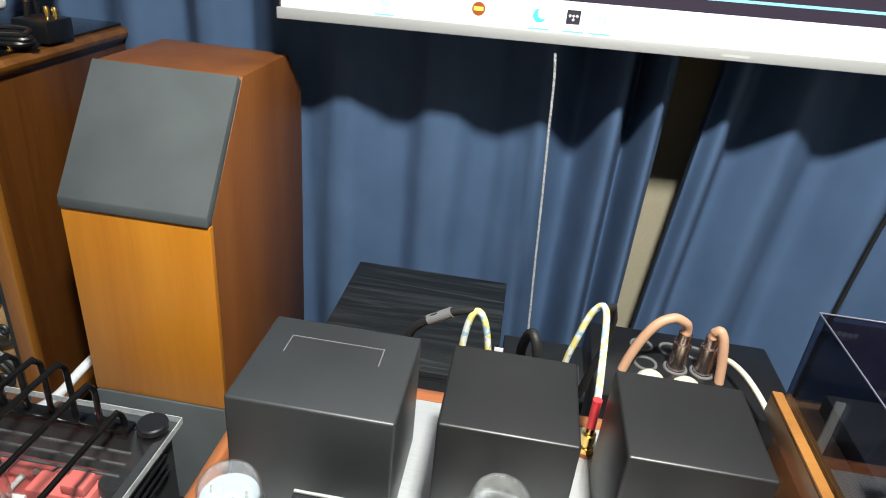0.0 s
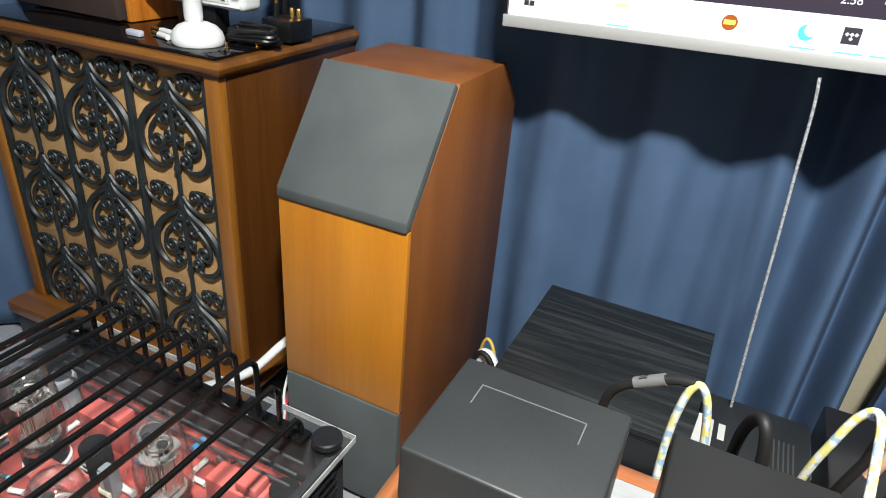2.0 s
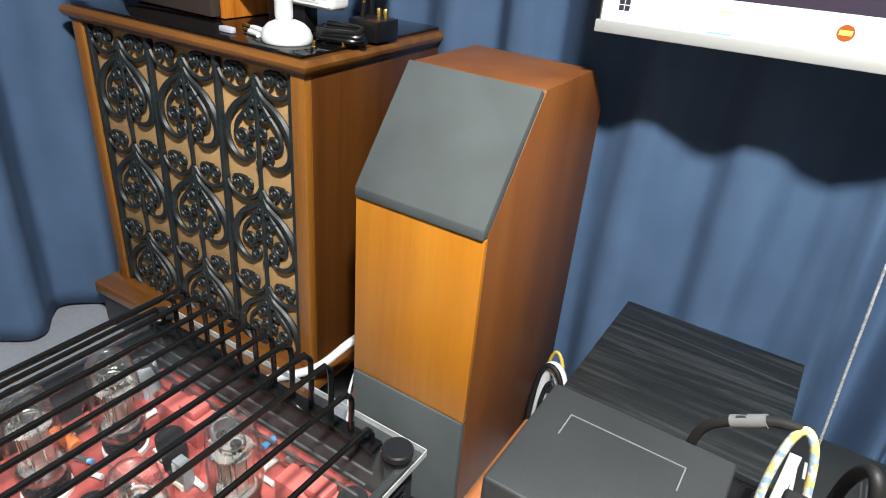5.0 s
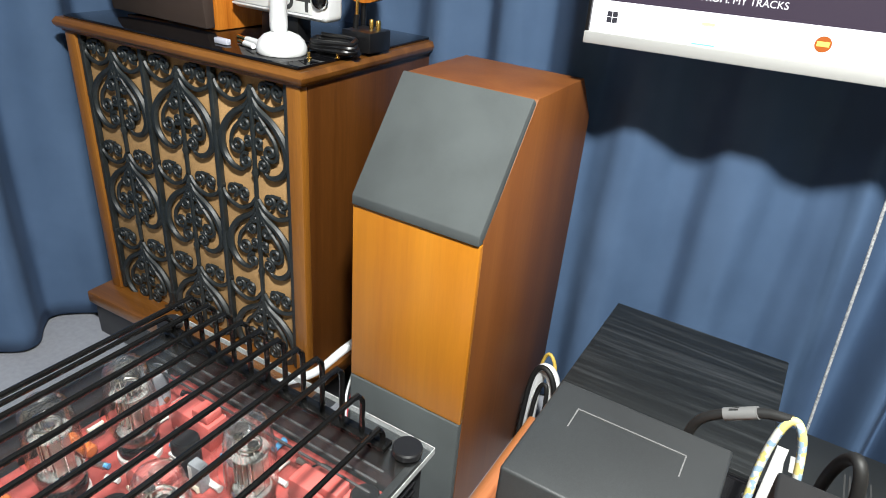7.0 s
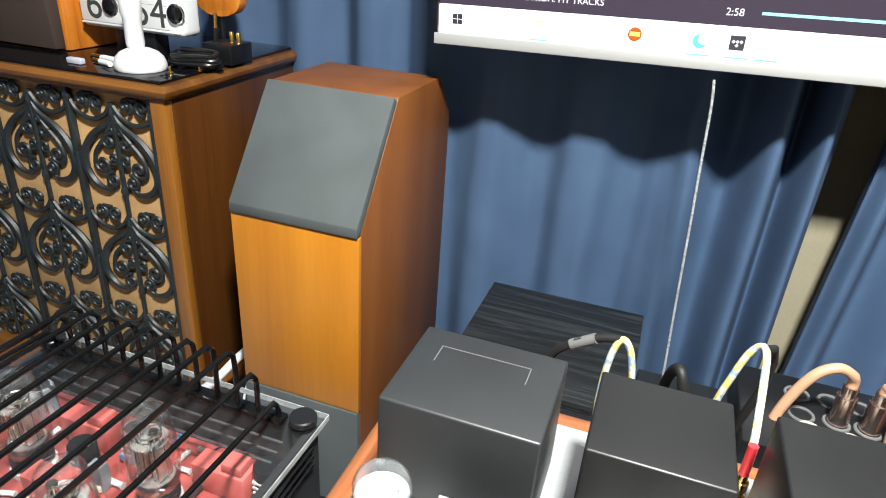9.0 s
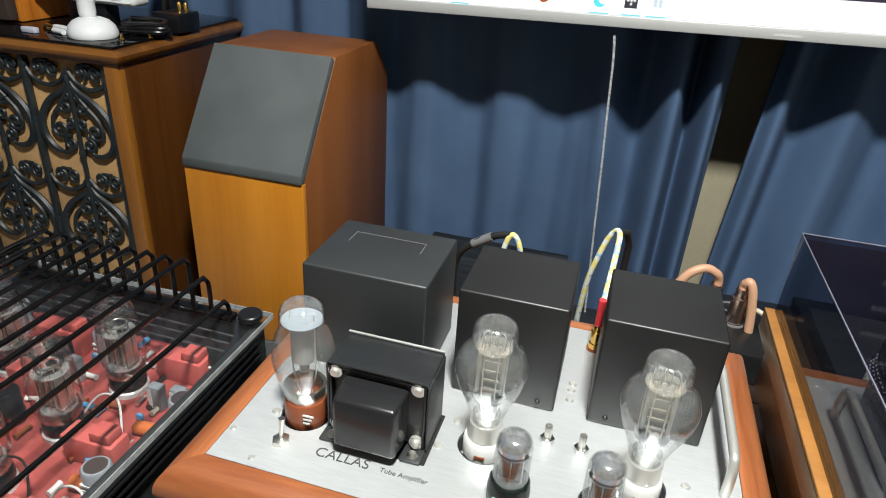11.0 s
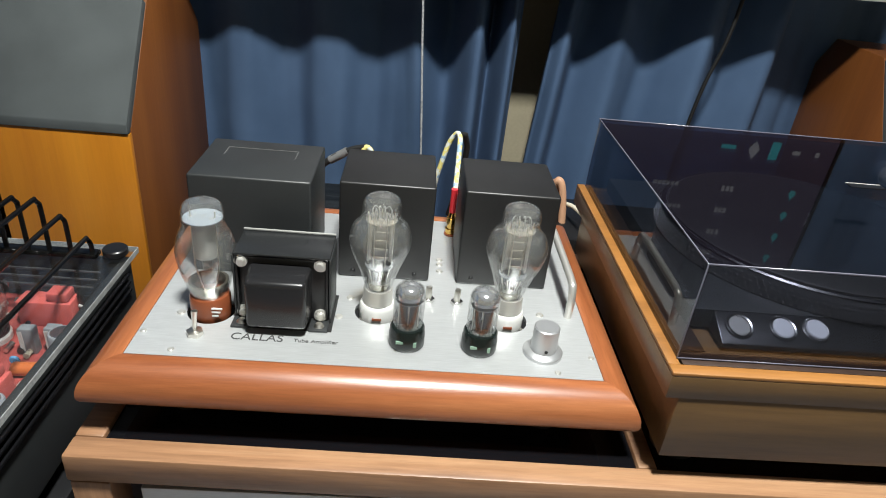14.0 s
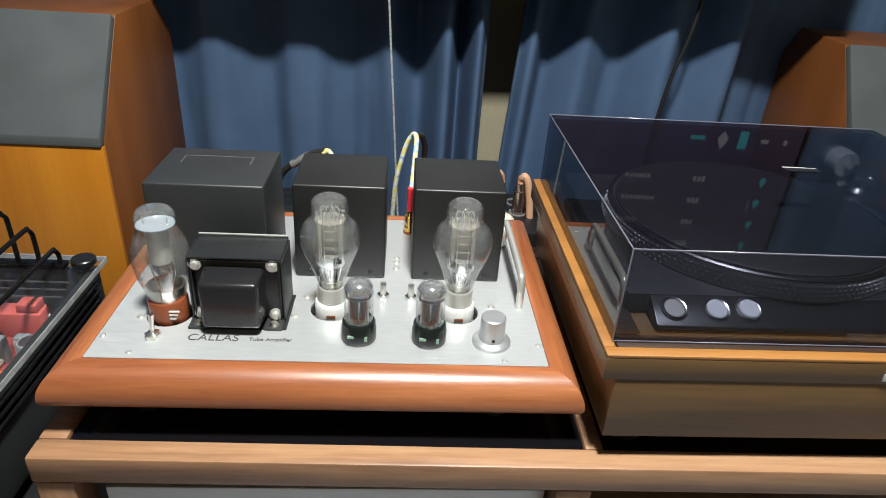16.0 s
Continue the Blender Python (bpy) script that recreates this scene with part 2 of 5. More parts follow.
def part(name, bm, material, parent=None, label="", smooth=True, local=False):
    if parent is not None and not local:
        bm.transform(chain(parent).inverted())
    me = bpy.data.meshes.new(name)
    bmesh.ops.recalc_face_normals(bm, faces=bm.faces)
    bm.to_mesh(me)
    bm.free()
    me.materials.append(material)
    if smooth:
        me.shade_smooth()
        me.set_sharp_from_angle(angle=radians(38))
    ob = new(name, me)
    ob.parent = parent
    return tagged(ob, label) if label else ob


def box(x0, x1, y0, y1, z0, z1, bevel=0.0015, seg=2, bm=None):
    b = bmesh.new()
    bmesh.ops.create_cube(b, size=1)
    for v in b.verts:
        v.co = ((x0 + x1) / 2 + v.co.x * (x1 - x0), (y0 + y1) / 2 + v.co.y * (y1 - y0), (z0 + z1) / 2 + v.co.z * (z1 - z0))
    if bevel:
        bmesh.ops.bevel(b, geom=list(b.edges), offset=bevel, segments=seg, affect="EDGES", profile=0.5)
    return join(bm, b)


def join(into, b):
    if into is None:
        return b
    me = bpy.data.meshes.new("tmp")
    b.to_mesh(me)
    b.free()
    into.from_mesh(me)
    bpy.data.meshes.remove(me)
    return into


def lathe(profile, at, seg=32, axis="z", bm=None):
    """A turned body: (radius, height) pairs round an upright axis through at."""
    b = bmesh.new()
    rings = []
    for r, h in profile:
        if r < 1e-6:
            rings.append([b.verts.new((0, 0, h))])
        else:
            rings.append([b.verts.new((r * math.cos(a), r * math.sin(a), h)) for a in (2 * math.pi * k / seg for k in range(seg))])
    for p, q in zip(rings, rings[1:]):
        for k in range(seg):
            j = (k + 1) % seg
            if len(p) == 1 and len(q) == 1:
                continue
            if len(p) == 1:
                b.faces.new((p[0], q[k], q[j]))
            elif len(q) == 1:
                b.faces.new((p[k], p[j], q[0]))
            else:
                b.faces.new((p[k], p[j], q[j], q[k]))
    turn = {"z": Matrix.Identity(4), "y": Matrix.Rotation(radians(90), 4, "X"), "x": Matrix.Rotation(radians(90), 4, "Y")}[axis]
    b.transform(Matrix.Translation(at) @ turn)
    return join(bm, b)


def smooth_path(pts, n=6):
    """A Catmull-Rom line through the points."""
    p = [Vector(q) for q in pts]
    p = [2 * p[0] - p[1], *p, 2 * p[-1] - p[-2]]
    out = []
    for a, b, c, d in zip(p, p[1:], p[2:], p[3:]):
        for k in range(n):
            t = k / n
            out.append(0.5 * (2 * b + (c - a) * t + (2 * a - 5 * b + 4 * c - d) * t * t + (3 * b - a - 3 * c + d) * t**3))
    return [*out, p[-2]]


def tube(pts, r, seg=8, flat=1.0, bm=None, taper=None):
    """A round or flattened bar along a line."""
    b = bm if bm is not None else bmesh.new()
    pts = [Vector(p) for p in pts]
    up = Vector((0, 1, 0)) if flat != 1.0 else Vector((0.3, 0.2, 0.93))
    rings = []
    for k, p in enumerate(pts):
        d = (pts[min(k + 1, len(pts) - 1)] - pts[max(k - 1, 0)]).normalized()
        s = d.cross(up)
        if s.length < 1e-4:
            s = d.cross(Vector((1, 0, 0)))
        s.normalize()
        n = s.cross(d).normalized()
        rr = r * (taper[k] if taper else 1.0)
        rings.append([b.verts.new(p + rr * math.cos(a) * s + rr * flat * math.sin(a) * n) for a in (2 * math.pi * j / seg for j in range(seg))])
        if flat == 1.0:
            up = n
    for p, q in zip(rings, rings[1:]):
        for j in range(seg):
            b.faces.new((p[j], p[(j + 1) % seg], q[(j + 1) % seg], q[j]))
    b.faces.new(rings[0])
    b.faces.new(rings[-1][::-1])
    return b


def prism(poly, axis, a, b_, bevel=0.0, bm=None):
    """A polygon in the two other axes, drawn out along one axis from a to b_."""
    b = bmesh.new()

    def put(u, v, w):
        return {"x": (w, u, v), "y": (u, w, v), "z": (u, v, w)}[axis]

    lo = [b.verts.new(put(u, v, a)) for u, v in poly]
    hi = [b.verts.new(put(u, v, b_)) for u, v in poly]
    b.faces.new(lo)
    b.faces.new(hi[::-1])
    for k in range(len(poly)):
        j = (k + 1) % len(poly)
        b.faces.new((lo[k], hi[k], hi[j], lo[j]))
    if bevel:
        bmesh.ops.bevel(b, geom=list(b.edges), offset=bevel, segments=2, affect="EDGES", profile=0.5)
    return join(bm, b)


def hexagon(x, y, r):
    return [(x + r * math.cos(k * math.pi / 3), y + r * math.sin(k * math.pi / 3)) for k in range(6)]


def lettering(name, words, where, size, material, parent, turn=(0, 0, 0), label=""):
    c = bpy.data.curves.new(name, "FONT")
    c.body, c.size, c.extrude = words, size, 0.0002
    tmp = bpy.data.objects.new("tmp", c)
    scene.collection.objects.link(tmp)
    me = bpy.data.meshes.new_from_object(tmp.evaluated_get(bpy.context.evaluated_depsgraph_get()))
    bpy.data.objects.remove(tmp)
    b = bmesh.new()
    b.from_mesh(me)
    b.transform(pose(*where, *turn))
    return part(name, b, material, parent, label, smooth=False)


def holed_plate(x0, x1, y0, y1, z0, z1, holes, r):
    b = bmesh.new()
    loops = [[(x0, y0), (x1, y0), (x1, y1), (x0, y1)]]
    for x, y in holes:
        loops.append([(x + r * math.cos(2 * math.pi * k / 28), y + r * math.sin(2 * math.pi * k / 28)) for k in range(28)])
    for lp in loops:
        vs = [b.verts.new((*p, z0)) for p in lp]
        for k in range(len(vs)):
            b.edges.new((vs[k], vs[(k + 1) % len(vs)]))
    bmesh.ops.triangle_fill(b, use_beauty=True, use_dissolve=False, edges=list(b.edges))
    got = bmesh.ops.extrude_face_region(b, geom=list(b.faces))
    for v in got["geom"]:
        if isinstance(v, bmesh.types.BMVert):
            v.co.z = z1
    return b


# ---- room ----
def plane_box(name, x0, x1, y0, y1, z0, z1, material, label, category):
    return tagged(part(name, box(x0, x1, y0, y1, z0, z1, 0), material, None, smooth=False), label, category, kind="structure")


XL, XR, YB, YF = -1.95, 2.35, 1.34, -2.9
plane_box("floor", XL - 0.1, XR + 0.1, YF - 0.1, YB + 0.1, FLOOR - 0.1, FLOOR, M_FLOOR, "pale grey vinyl floor under the hi-fi furniture", "floor")
plane_box("ceiling", XL - 0.1, XR + 0.1, YF - 0.1, YB + 0.1, CEIL, CEIL + 0.1, M_CEIL, "plain white painted ceiling of the room", "ceiling")
plane_box("wall_north", XL - 0.1, XR + 0.1, YB, YB + 0.1, FLOOR, CEIL, M_WALL, "cream painted wall behind the curtains", "wall")
plane_box("wall_south", XL - 0.1, XR + 0.1, YF - 0.1, YF, FLOOR, CEIL, M_WALL, "cream painted wall facing the curtains", "wall")
plane_box("wall_west", XL - 0.1, XL, YF, YB, FLOOR, CEIL, M_WALL, "cream painted side wall behind a curtain", "wall")
plane_box("wall_east", XR, XR + 0.1, YF, YB, FLOOR, CEIL, M_WALL, "cream painted side wall of the room", "wall")

lamp = thing("ceiling_lamp", (0.15, -0.27, CEIL), "square white LED ceiling lamp with frosted diffuser", "lamp")
part("housing", box(0.03, 0.27, -0.39, -0.15, CEIL - 0.05, CEIL, 0.006), M_WHITE, lamp)
part("diffuser", box(0.04, 0.26, -0.38, -0.16, CEIL - 0.062, CEIL - 0.0505, 0.004), M_DIFFUSER, lamp)


# folds: (place along the curtain, depth) by turns crest and hollow; the edges may turn back on themselves
def fold_line(knots, k, f):
    (a, p), (b, q) = knots[k], knots[k + 1]
    return a + (b - a) * f, p + (q - p) * (0.5 - 0.5 * math.cos(math.pi * f))


def curtain(name, label, knots, lean, along="x", top=2.2, step=0.0075):
    """A hanging cloth with folds; lean(t, z) moves a fold sideways on its way down."""
    b = bmesh.new()
    zs = [FLOOR + 0.012 + (top - FLOOR - 0.012) * (k / 44) for k in range(45)]
    line = []
    for k in range(len(knots) - 1):
        n = max(8, int(abs(knots[k + 1][0] - knots[k][0]) / step))
        line += [fold_line(knots, k, j / n) for j in range(n)]
    line.append(knots[-1])
    grid = []
    for t, d in line:
        col = []
        for z in zs:
            wob = 0.008 * noise.noise(Vector((t * 5, z * 2.2, 3))) + 0.0085 * noise.noise(Vector((t * 24, z * 1.3, 9))) + 0.002 * noise.noise(Vector((t * 40, z * 9, 4)))
            u, w = t + lean(t, z), d + wob
            col.append(b.verts.new((u, w, z) if along == "x" else (w, u, z)))
        grid.append(col)
    for p, q in zip(grid, grid[1:]):
        for j in range(len(zs) - 1):
            b.faces.new((p[j], q[j], q[j + 1], p[j + 1]))
    ob = part(name, b, M_CURTAIN, smooth=False)
    ob.data.shade_smooth()
    ob.modifiers.new("cloth", "SOLIDIFY").thickness = 0.002
    return tagged(ob, label, "curtain", "blue curtains", kind="structure")


left_knots = [(-1.93, 1.2), (-1.8, 1.28), (-1.68, 1.22), (-1.55, 1.3), (-1.42, 1.24), (-1.28, 1.31), (-1.16, 1.24), (-1.04, 1.3), (-0.93, 1.25), (-0.84, 1.30), (-0.74, 1.23), (-0.66, 1.27), (-0.56, 1.20), (-0.50, 1.222),
              (-0.412, 1.170), (-0.290, 1.226), (-0.195, 1.184), (-0.075, 1.242), (0.030, 1.190), (0.105, 1.262), (0.170, 1.126), (0.208, 1.232), (0.245, 1.102), (0.268, 1.165), (0.250, 1.225)]
right_knots = [(0.364, 1.22), (0.354, 1.165), (0.378, 1.128), (0.43, 1.215), (0.512, 1.138), (0.605, 1.200), (0.716, 1.108), (0.785, 1.205), (0.885, 1.138), (0.97, 1.25), (1.08, 1.28), (1.19, 1.315), (1.32, 1.29), (1.45, 1.315), (1.58, 1.25),
               (1.7, 1.30), (1.84, 1.22), (1.97, 1.28), (2.1, 1.22), (2.3, 1.27)]
curtain("curtain_left", "navy blue pleated curtain hanging behind the loudspeaker", left_knots, lambda t, z: 0.0)
curtain("curtain_right", "navy blue pleated curtain hanging behind the turntable", right_knots, lambda t, z: 0.065 * (z - 0.75) * max(0.0, 1.0 - (t - 0.33) * 1.2) if z < 1.2 else 0.029 * max(0.0, 1.0 - (t - 0.33) * 1.2))
side_knots = [(-0.9, -1.835)]
for k in range(17):
    side_knots.append((-0.78 + 0.12 * k, -1.735 if k % 2 else -1.835))
curtain("curtain_side", "navy blue curtain along the side wall beside the cabinet", side_knots, lambda t, z: 0.0, "y")


# ---- rack ----
PZ = 0.65
RT = 0.585
rack = thing("hifi_rack", (0.25, 0.13, FLOOR), "walnut hi-fi rack with black glass shelf insets", "rack")
RX0, RX1, RY0, RY1 = -0.25, 0.76, -0.0645, 0.36
part("front_rail", box(RX0, RX1, RY0, RY0 + 0.0245, RT - 0.030, RT, 0.0025), M_WALNUT, rack)
part("back_rail", box(RX0, RX1, RY1 - 0.034, RY1, RT - 0.032, RT, 0.0025), M_WALNUT, rack)
for x, w in ((RX0, 0.025), (0.2535, 0.018), (RX1 - 0.034, 0.032)):
    part("side_rail", box(x, x + w, RY0 + 0.025, RY1 - 0.0345, RT - 0.032, RT - 0.0005, 0.002), M_WALNUT, rack)
for x0, x1 in ((RX0 + 0.0255, 0.253), (0.272, RX1 - 0.0345)):
    part("glass_inset", box(x0, x1, RY0 + 0.025, RY1 - 0.0345, RT - 0.012, RT - 0.004, 0.001), M_BLACKGLASS, rack, "black glass shelf inset")
for x in (RX0, 0.225, RX1 - 0.036):
    for y in (RY0 + 0.002, RY1 - 0.036):
        part("leg", box(x + 0.001, x + 0.035, y, y + 0.034, FLOOR, RT - 0.0325, 0.002), M_WALNUT_Z, rack)
part("lower_shelf", box(RX0 + 0.036, RX1 - 0.037, RY0 + 0.004, RY1 - 0.04, 0.36, 0.385, 0.002), M_WALNUT, rack)
rack.matrix_basis = pose(0.25, 0.13, FLOOR, 0, 0, -0.6)

deck = thing("hifi_component", (0.0, 0.12, 0.385), "silver hi-fi component on the lower rack shelf", "component")
part("case", box(-0.195, 0.215, -0.03, 0.30, 0.392, 0.528, 0.002), M_SILVER, deck)
part("fascia", box(-0.20, 0.22, -0.042, -0.0305, 0.392, 0.530, 0.002), M_SILVER, deck)
for x in (-0.15, 0.17):
    for y in (0.01, 0.26):
        part("foot", lathe([(0, 0), (0.016, 0), (0.016, 0.0065), (0, 0.0065)], (x, y, 0.385), 20), M_RUBBER, deck)

# ---- valve amplifier ----
amp = thing("valve_amplifier", (0.0, 0.15, RT), "valve amplifier with aluminium deck and red-stained wooden frame", "amplifier")


def rail_section(n=14, w=0.031, h=0.038):
    """Bull-nosed moulding: flat inside, round outside and on top."""
    pts = [(0.0, 0.0), (0.0, h - 0.001)]
    for k in range(n + 1):
        a = math.pi / 2 - (math.pi / 2 + 0.75) * k / n
        pts.append((0.004 + (w - 0.004) * math.cos(a) ** 0.9 if math.cos(a) > 0 else 0.004, h * 0.30 + h * 0.70 * math.sin(a) if a > 0 else h * 0.30 * (1 + math.sin(a) * 1.3)))
    pts.append((0.012, 0.0))
    return pts


def mitred(p0, p1, outward, z0):
    """A length of the moulding between two inner corners; the ends run out at 45 degrees."""
    b = bmesh.new()
    p0, p1, o = Vector(p0), Vector(p1), Vector(outward)
    d = (p1 - p0).normalized()
    sec = rail_section()
    lo = [b.verts.new((*(p0 + o * u - d * u), z0 + h)) for u, h in sec]
    hi = [b.verts.new((*(p1 + o * u + d * u), z0 + h)) for u, h in sec]
    b.faces.new(lo)
    b.faces.new(hi[::-1])
    for k in range(len(sec)):
        j = (k + 1) % len(sec)
        b.faces.new((lo[k], hi[k], hi[j], lo[j]))
    return b


ix0, ix1, iy0, iy1 = -0.215, 0.215, 0.0, 0.302
fz = PZ - 0.037
for p, q, o, m in (((ix0, iy0), (ix1, iy0), (0, -1), M_FRAMEWOOD), ((ix1, iy0), (ix1, iy1), (1, 0), M_FRAMEWOOD_Y), ((ix1, iy1), (ix0, iy1), (0, 1), M_FRAMEWOOD), ((ix0, iy1), (ix0, iy0), (-1, 0), M_FRAMEWOOD_Y)):
    part("frame_rail", mitred(p, q, o, fz), m, amp, "rounded red-stained wooden rail")
part("chassis", box(ix0 + 0.004, ix1 - 0.004, iy0 + 0.004, iy1 - 0.004, PZ - 0.042, PZ - 0.0045, 0.001), M_PLASTIC, amp)
for x in (-0.17, 0.17):
    for y in (0.0, 0.26):
        part("foot", lathe([(0, 0), (0.014, 0), (0.017, 0.011), (0.017, PZ - 0.0385 - RT), (0, PZ - 0.0385 - RT)], (x, y + 0.02, RT - 0.004), 20), M_RUBBER, amp)
for x, y in ((-0.177, 0.009), (0.173, 0.008), (-0.21, 0.034), (0.21, 0.033), (-0.206, 0.288), (0.206, 0.288)):
    part("deck_screw", lathe([(0, 0.0012), (0.0022, 0.0012), (0.0030, 0.0004), (0.0030, 0.0)], (x, y, PZ), 14), M_TIN, amp)
# transformer cans
for name, x0, x1, y0, y1, ht in (("mains_transformer", -0.1965, -0.0735, 0.1440, 0.249, 0.111), ("output_transformer", -0.0460, 0.0530, 0.1515, 0.247, 0.112), ("output_transformer", 0.0835, 0.1830, 0.1510, 0.247, 0.112)):
    c = part(name, box(x0, x1, y0, y1, PZ, PZ + ht, 0.0024, 3), M_BLACK if name == "mains_transformer" else M_DEEPBLACK, amp, "charcoal powder-coated transformer can" if name == "mains_transformer" else "deep black painted transformer can")
    for dx in (0.016, -0.016):
        part("can_screw", lathe([(0, 0.0016), (0.0018, 0.0016), (0.0026, 0.0)], ((x0 if dx > 0 else x1) + dx, y0, PZ + 0.008), 12, "y"), M_PLASTIC, c)
    if name == "mains_transformer":
        zt = PZ + ht + 0.0002
        w = 0.0009
        # embossed outline drawn as thin lines paler than the can
        b = box(-0.175, -0.099, 0.2236, 0.2236 + w, zt - 0.0003, zt + 0.0004, 0)
        box(-0.175, -0.175 + w, 0.203, 0.2236, zt - 0.0003, zt + 0.0002, 0, bm=b)
        box(-0.099 - w, -0.099, 0.203, 0.2236, zt - 0.0003, zt + 0.0002, 0, bm=b)
        part("embossed_panel", b, mat("pale_emboss_edge", (0.10, 0.10, 0.10), 0.5), c)
# choke: laminated core with bell covers
choke = part("choke_core", box(-0.131, -0.045, 0.070, 0.098, PZ + 0.004, PZ + 0.070, 0.0015), M_PLASTIC, amp, "black choke with bell cover")
part("top_plate", box(-0.1325, -0.0435, 0.062, 0.108, PZ + 0.0705, PZ + 0.073, 0.0008), mat("worn_black_lacquer", (0.016, 0.017, 0.018), 0.26), choke)
part("side_plate", box(-0.0444, -0.0425, 0.062, 0.108, PZ, PZ + 0.070, 0.0006), M_BLACK, choke)
part("side_plate", box(-0.1335, -0.1316, 0.062, 0.108, PZ, PZ + 0.070, 0.0006), M_BLACK, choke)
part("front_plate", box(-0.131, -0.045, 0.0655, 0.0695, PZ + 0.0035, PZ + 0.070, 0.0012), M_PLASTIC, choke)
for x in (-0.1308, -0.0476):
    part("frame_lip", box(x, x + 0.0024, 0.0618, 0.0654, PZ + 0.004, PZ + 0.0698, 0.0008), M_PLASTIC, choke)
part("frame_lip", box(-0.1282, -0.0480, 0.0625, 0.0654, PZ + 0.0676, PZ + 0.0698, 0.0008), M_PLASTIC, choke)
# Lip coloured pale grey to hold the highlight along the plate edge.
part("top_rib", box(-0.1325, -0.0435, 0.1062, 0.1085, PZ + 0.0732, PZ + 0.0752, 0.0006), M_PLATE, choke, "lip of the choke frame, painted pale for its bright edge")


def bell(x0, x1, z0, z1, y0, y1, inset):
    b = bmesh.new()
    lo = [b.verts.new((x, y1, z)) for x, z in ((x0, z0), (x1, z0), (x1, z1), (x0, z1))]
    hi = [b.verts.new((x, y0, z)) for x, z in ((x0 + inset, z0 + inset), (x1 - inset, z0 + inset), (x1 - inset, z1 - inset * 1.6), (x0 + inset, z1 - inset * 1.6))]
    b.faces.new(lo)
    b.faces.new(hi[::-1])
    for k in range(4):
        j = (k + 1) % 4
        b.faces.new((lo[k], hi[k], hi[j], lo[j]))
    bmesh.ops.bevel(b, geom=list(b.edges), offset=0.0042, segments=3, affect="EDGES", profile=0.5)
    return b


part("bell_cover", bell(-0.1195, -0.0600, PZ + 0.006, PZ + 0.062, 0.036, 0.068, 0.0025), mat("satin_black_bell", (0.012, 0.012, 0.013), 0.24), choke, "rounded satin black bell cover")
for x in (-0.1255, -0.0525):
    for z in (0.064, 0.008):
        part("bolt", lathe([(0, 0.006), (0.0035, 0.006), (0.0042, 0.003), (0.0062, 0.003), (0.0062, 0.0), (0, 0.0)], (x, 0.0655, PZ + z), 16, "y"), M_TIN, choke)
    part("mounting_foot", box(x - 0.009, x + 0.009, 0.046, 0.066, PZ + 0.0002, PZ + 0.0026, 0.0008), M_BLACK, choke)
    part("foot_screw", lathe([(0, 0.003), (0.003, 0.0028), (0.0052, 0.0)], (x, 0.054, PZ + 0.0026), 16), M_NICKEL, choke)
part("deck_slot", box(-0.130, -0.040, 0.048, 0.112, PZ + 0.0001, PZ + 0.0004, 0), mat("dark_opening", (0.006, 0.006, 0.006), 0.9), amp)
part("back_strip", box(-0.062, -0.055, 0.1505, 0.262, PZ + 0.0005, PZ + 0.0012, 0), M_ALU, amp)
# switch, knob, posts, vents
sw = part("toggle_switch", lathe([(0, 0.005), (0.005, 0.005), (0.0078, 0.004), (0.0078, 0.0), (0, 0)], (-0.163, 0.033, PZ), 6), M_NICKEL, amp, "nickel toggle switch")
part("lever", tube([(-0.163, 0.033, PZ + 0.004), (-0.1628, 0.0345, PZ + 0.014), (-0.1626, 0.036, PZ + 0.024)], 0.0022, 10, taper=(0.8, 1, 1.4)), M_NICKEL, sw)
knob = part("volume_knob", lathe([(0, 0.031), (0.0110, 0.031), (0.0122, 0.0300), (0.0126, 0.0055), (0.0180, 0.0042), (0.0192, 0.0028), (0.0192, 0.0), (0, 0)], (0.163, 0.037, PZ), 48), mat("satin_aluminium_knob", (0.52, 0.53, 0.54), 0.35, 0.75), amp, "silver volume knob")
part("grub_screw", lathe([(0, 0.0006), (0.0017, 0.0006), (0.0017, 0), (0, 0)], (0.163, 0.0246, PZ + 0.010), 12, "y"), M_RUBBER, knob)
for x, y in ((0.053, 0.113), (0.083, 0.111)):
    p = part("bias_post", prism(hexagon(x, y, 0.0068), "z", PZ, PZ + 0.0042, 0.0006), M_STEEL, amp, "steel post with hexagon nut")
    part("post_tip", lathe([(0, 0.018), (0.0026, 0.018), (0.0033, 0.017), (0.0033, 0.004), (0, 0.004)], (x, y, PZ), 14), M_NICKEL, p)
hb = smooth_path([(0.2, 0.100, PZ), (0.2, 0.100, PZ + 0.018), (0.2, 0.104, PZ + 0.031), (0.2, 0.114, PZ + 0.036), (0.2, 0.165, PZ + 0.037), (0.2, 0.225, PZ + 0.037), (0.2, 0.236, PZ + 0.032), (0.2, 0.240, PZ + 0.018), (0.2, 0.240, PZ)], 5)
part("side_handle", tube(hb, 0.0042, 12), M_TIN, amp, "polished steel carrying handle")
for x, y in ((-0.186, 0.066), (-0.128, 0.066), (-0.036, 0.075), (-0.028, 0.110), (0.170, 0.100), (0.066, 0.19), (0.066, 0.20), (0.066, 0.175)):
    part("rivet", lathe([(0, 0.0018), (0.003, 0.0014), (0.0042, 0.0)], (x, y, PZ), 14), M_TIN, amp)
lettering("lettering", "CALLAS", (-0.131, 0.029, PZ + 0.0003), 0.0140, M_INK, amp)
lettering("lettering", "Tube Amplifier", (-0.073, 0.030, PZ + 0.0003), 0.0068, M_INK, amp)
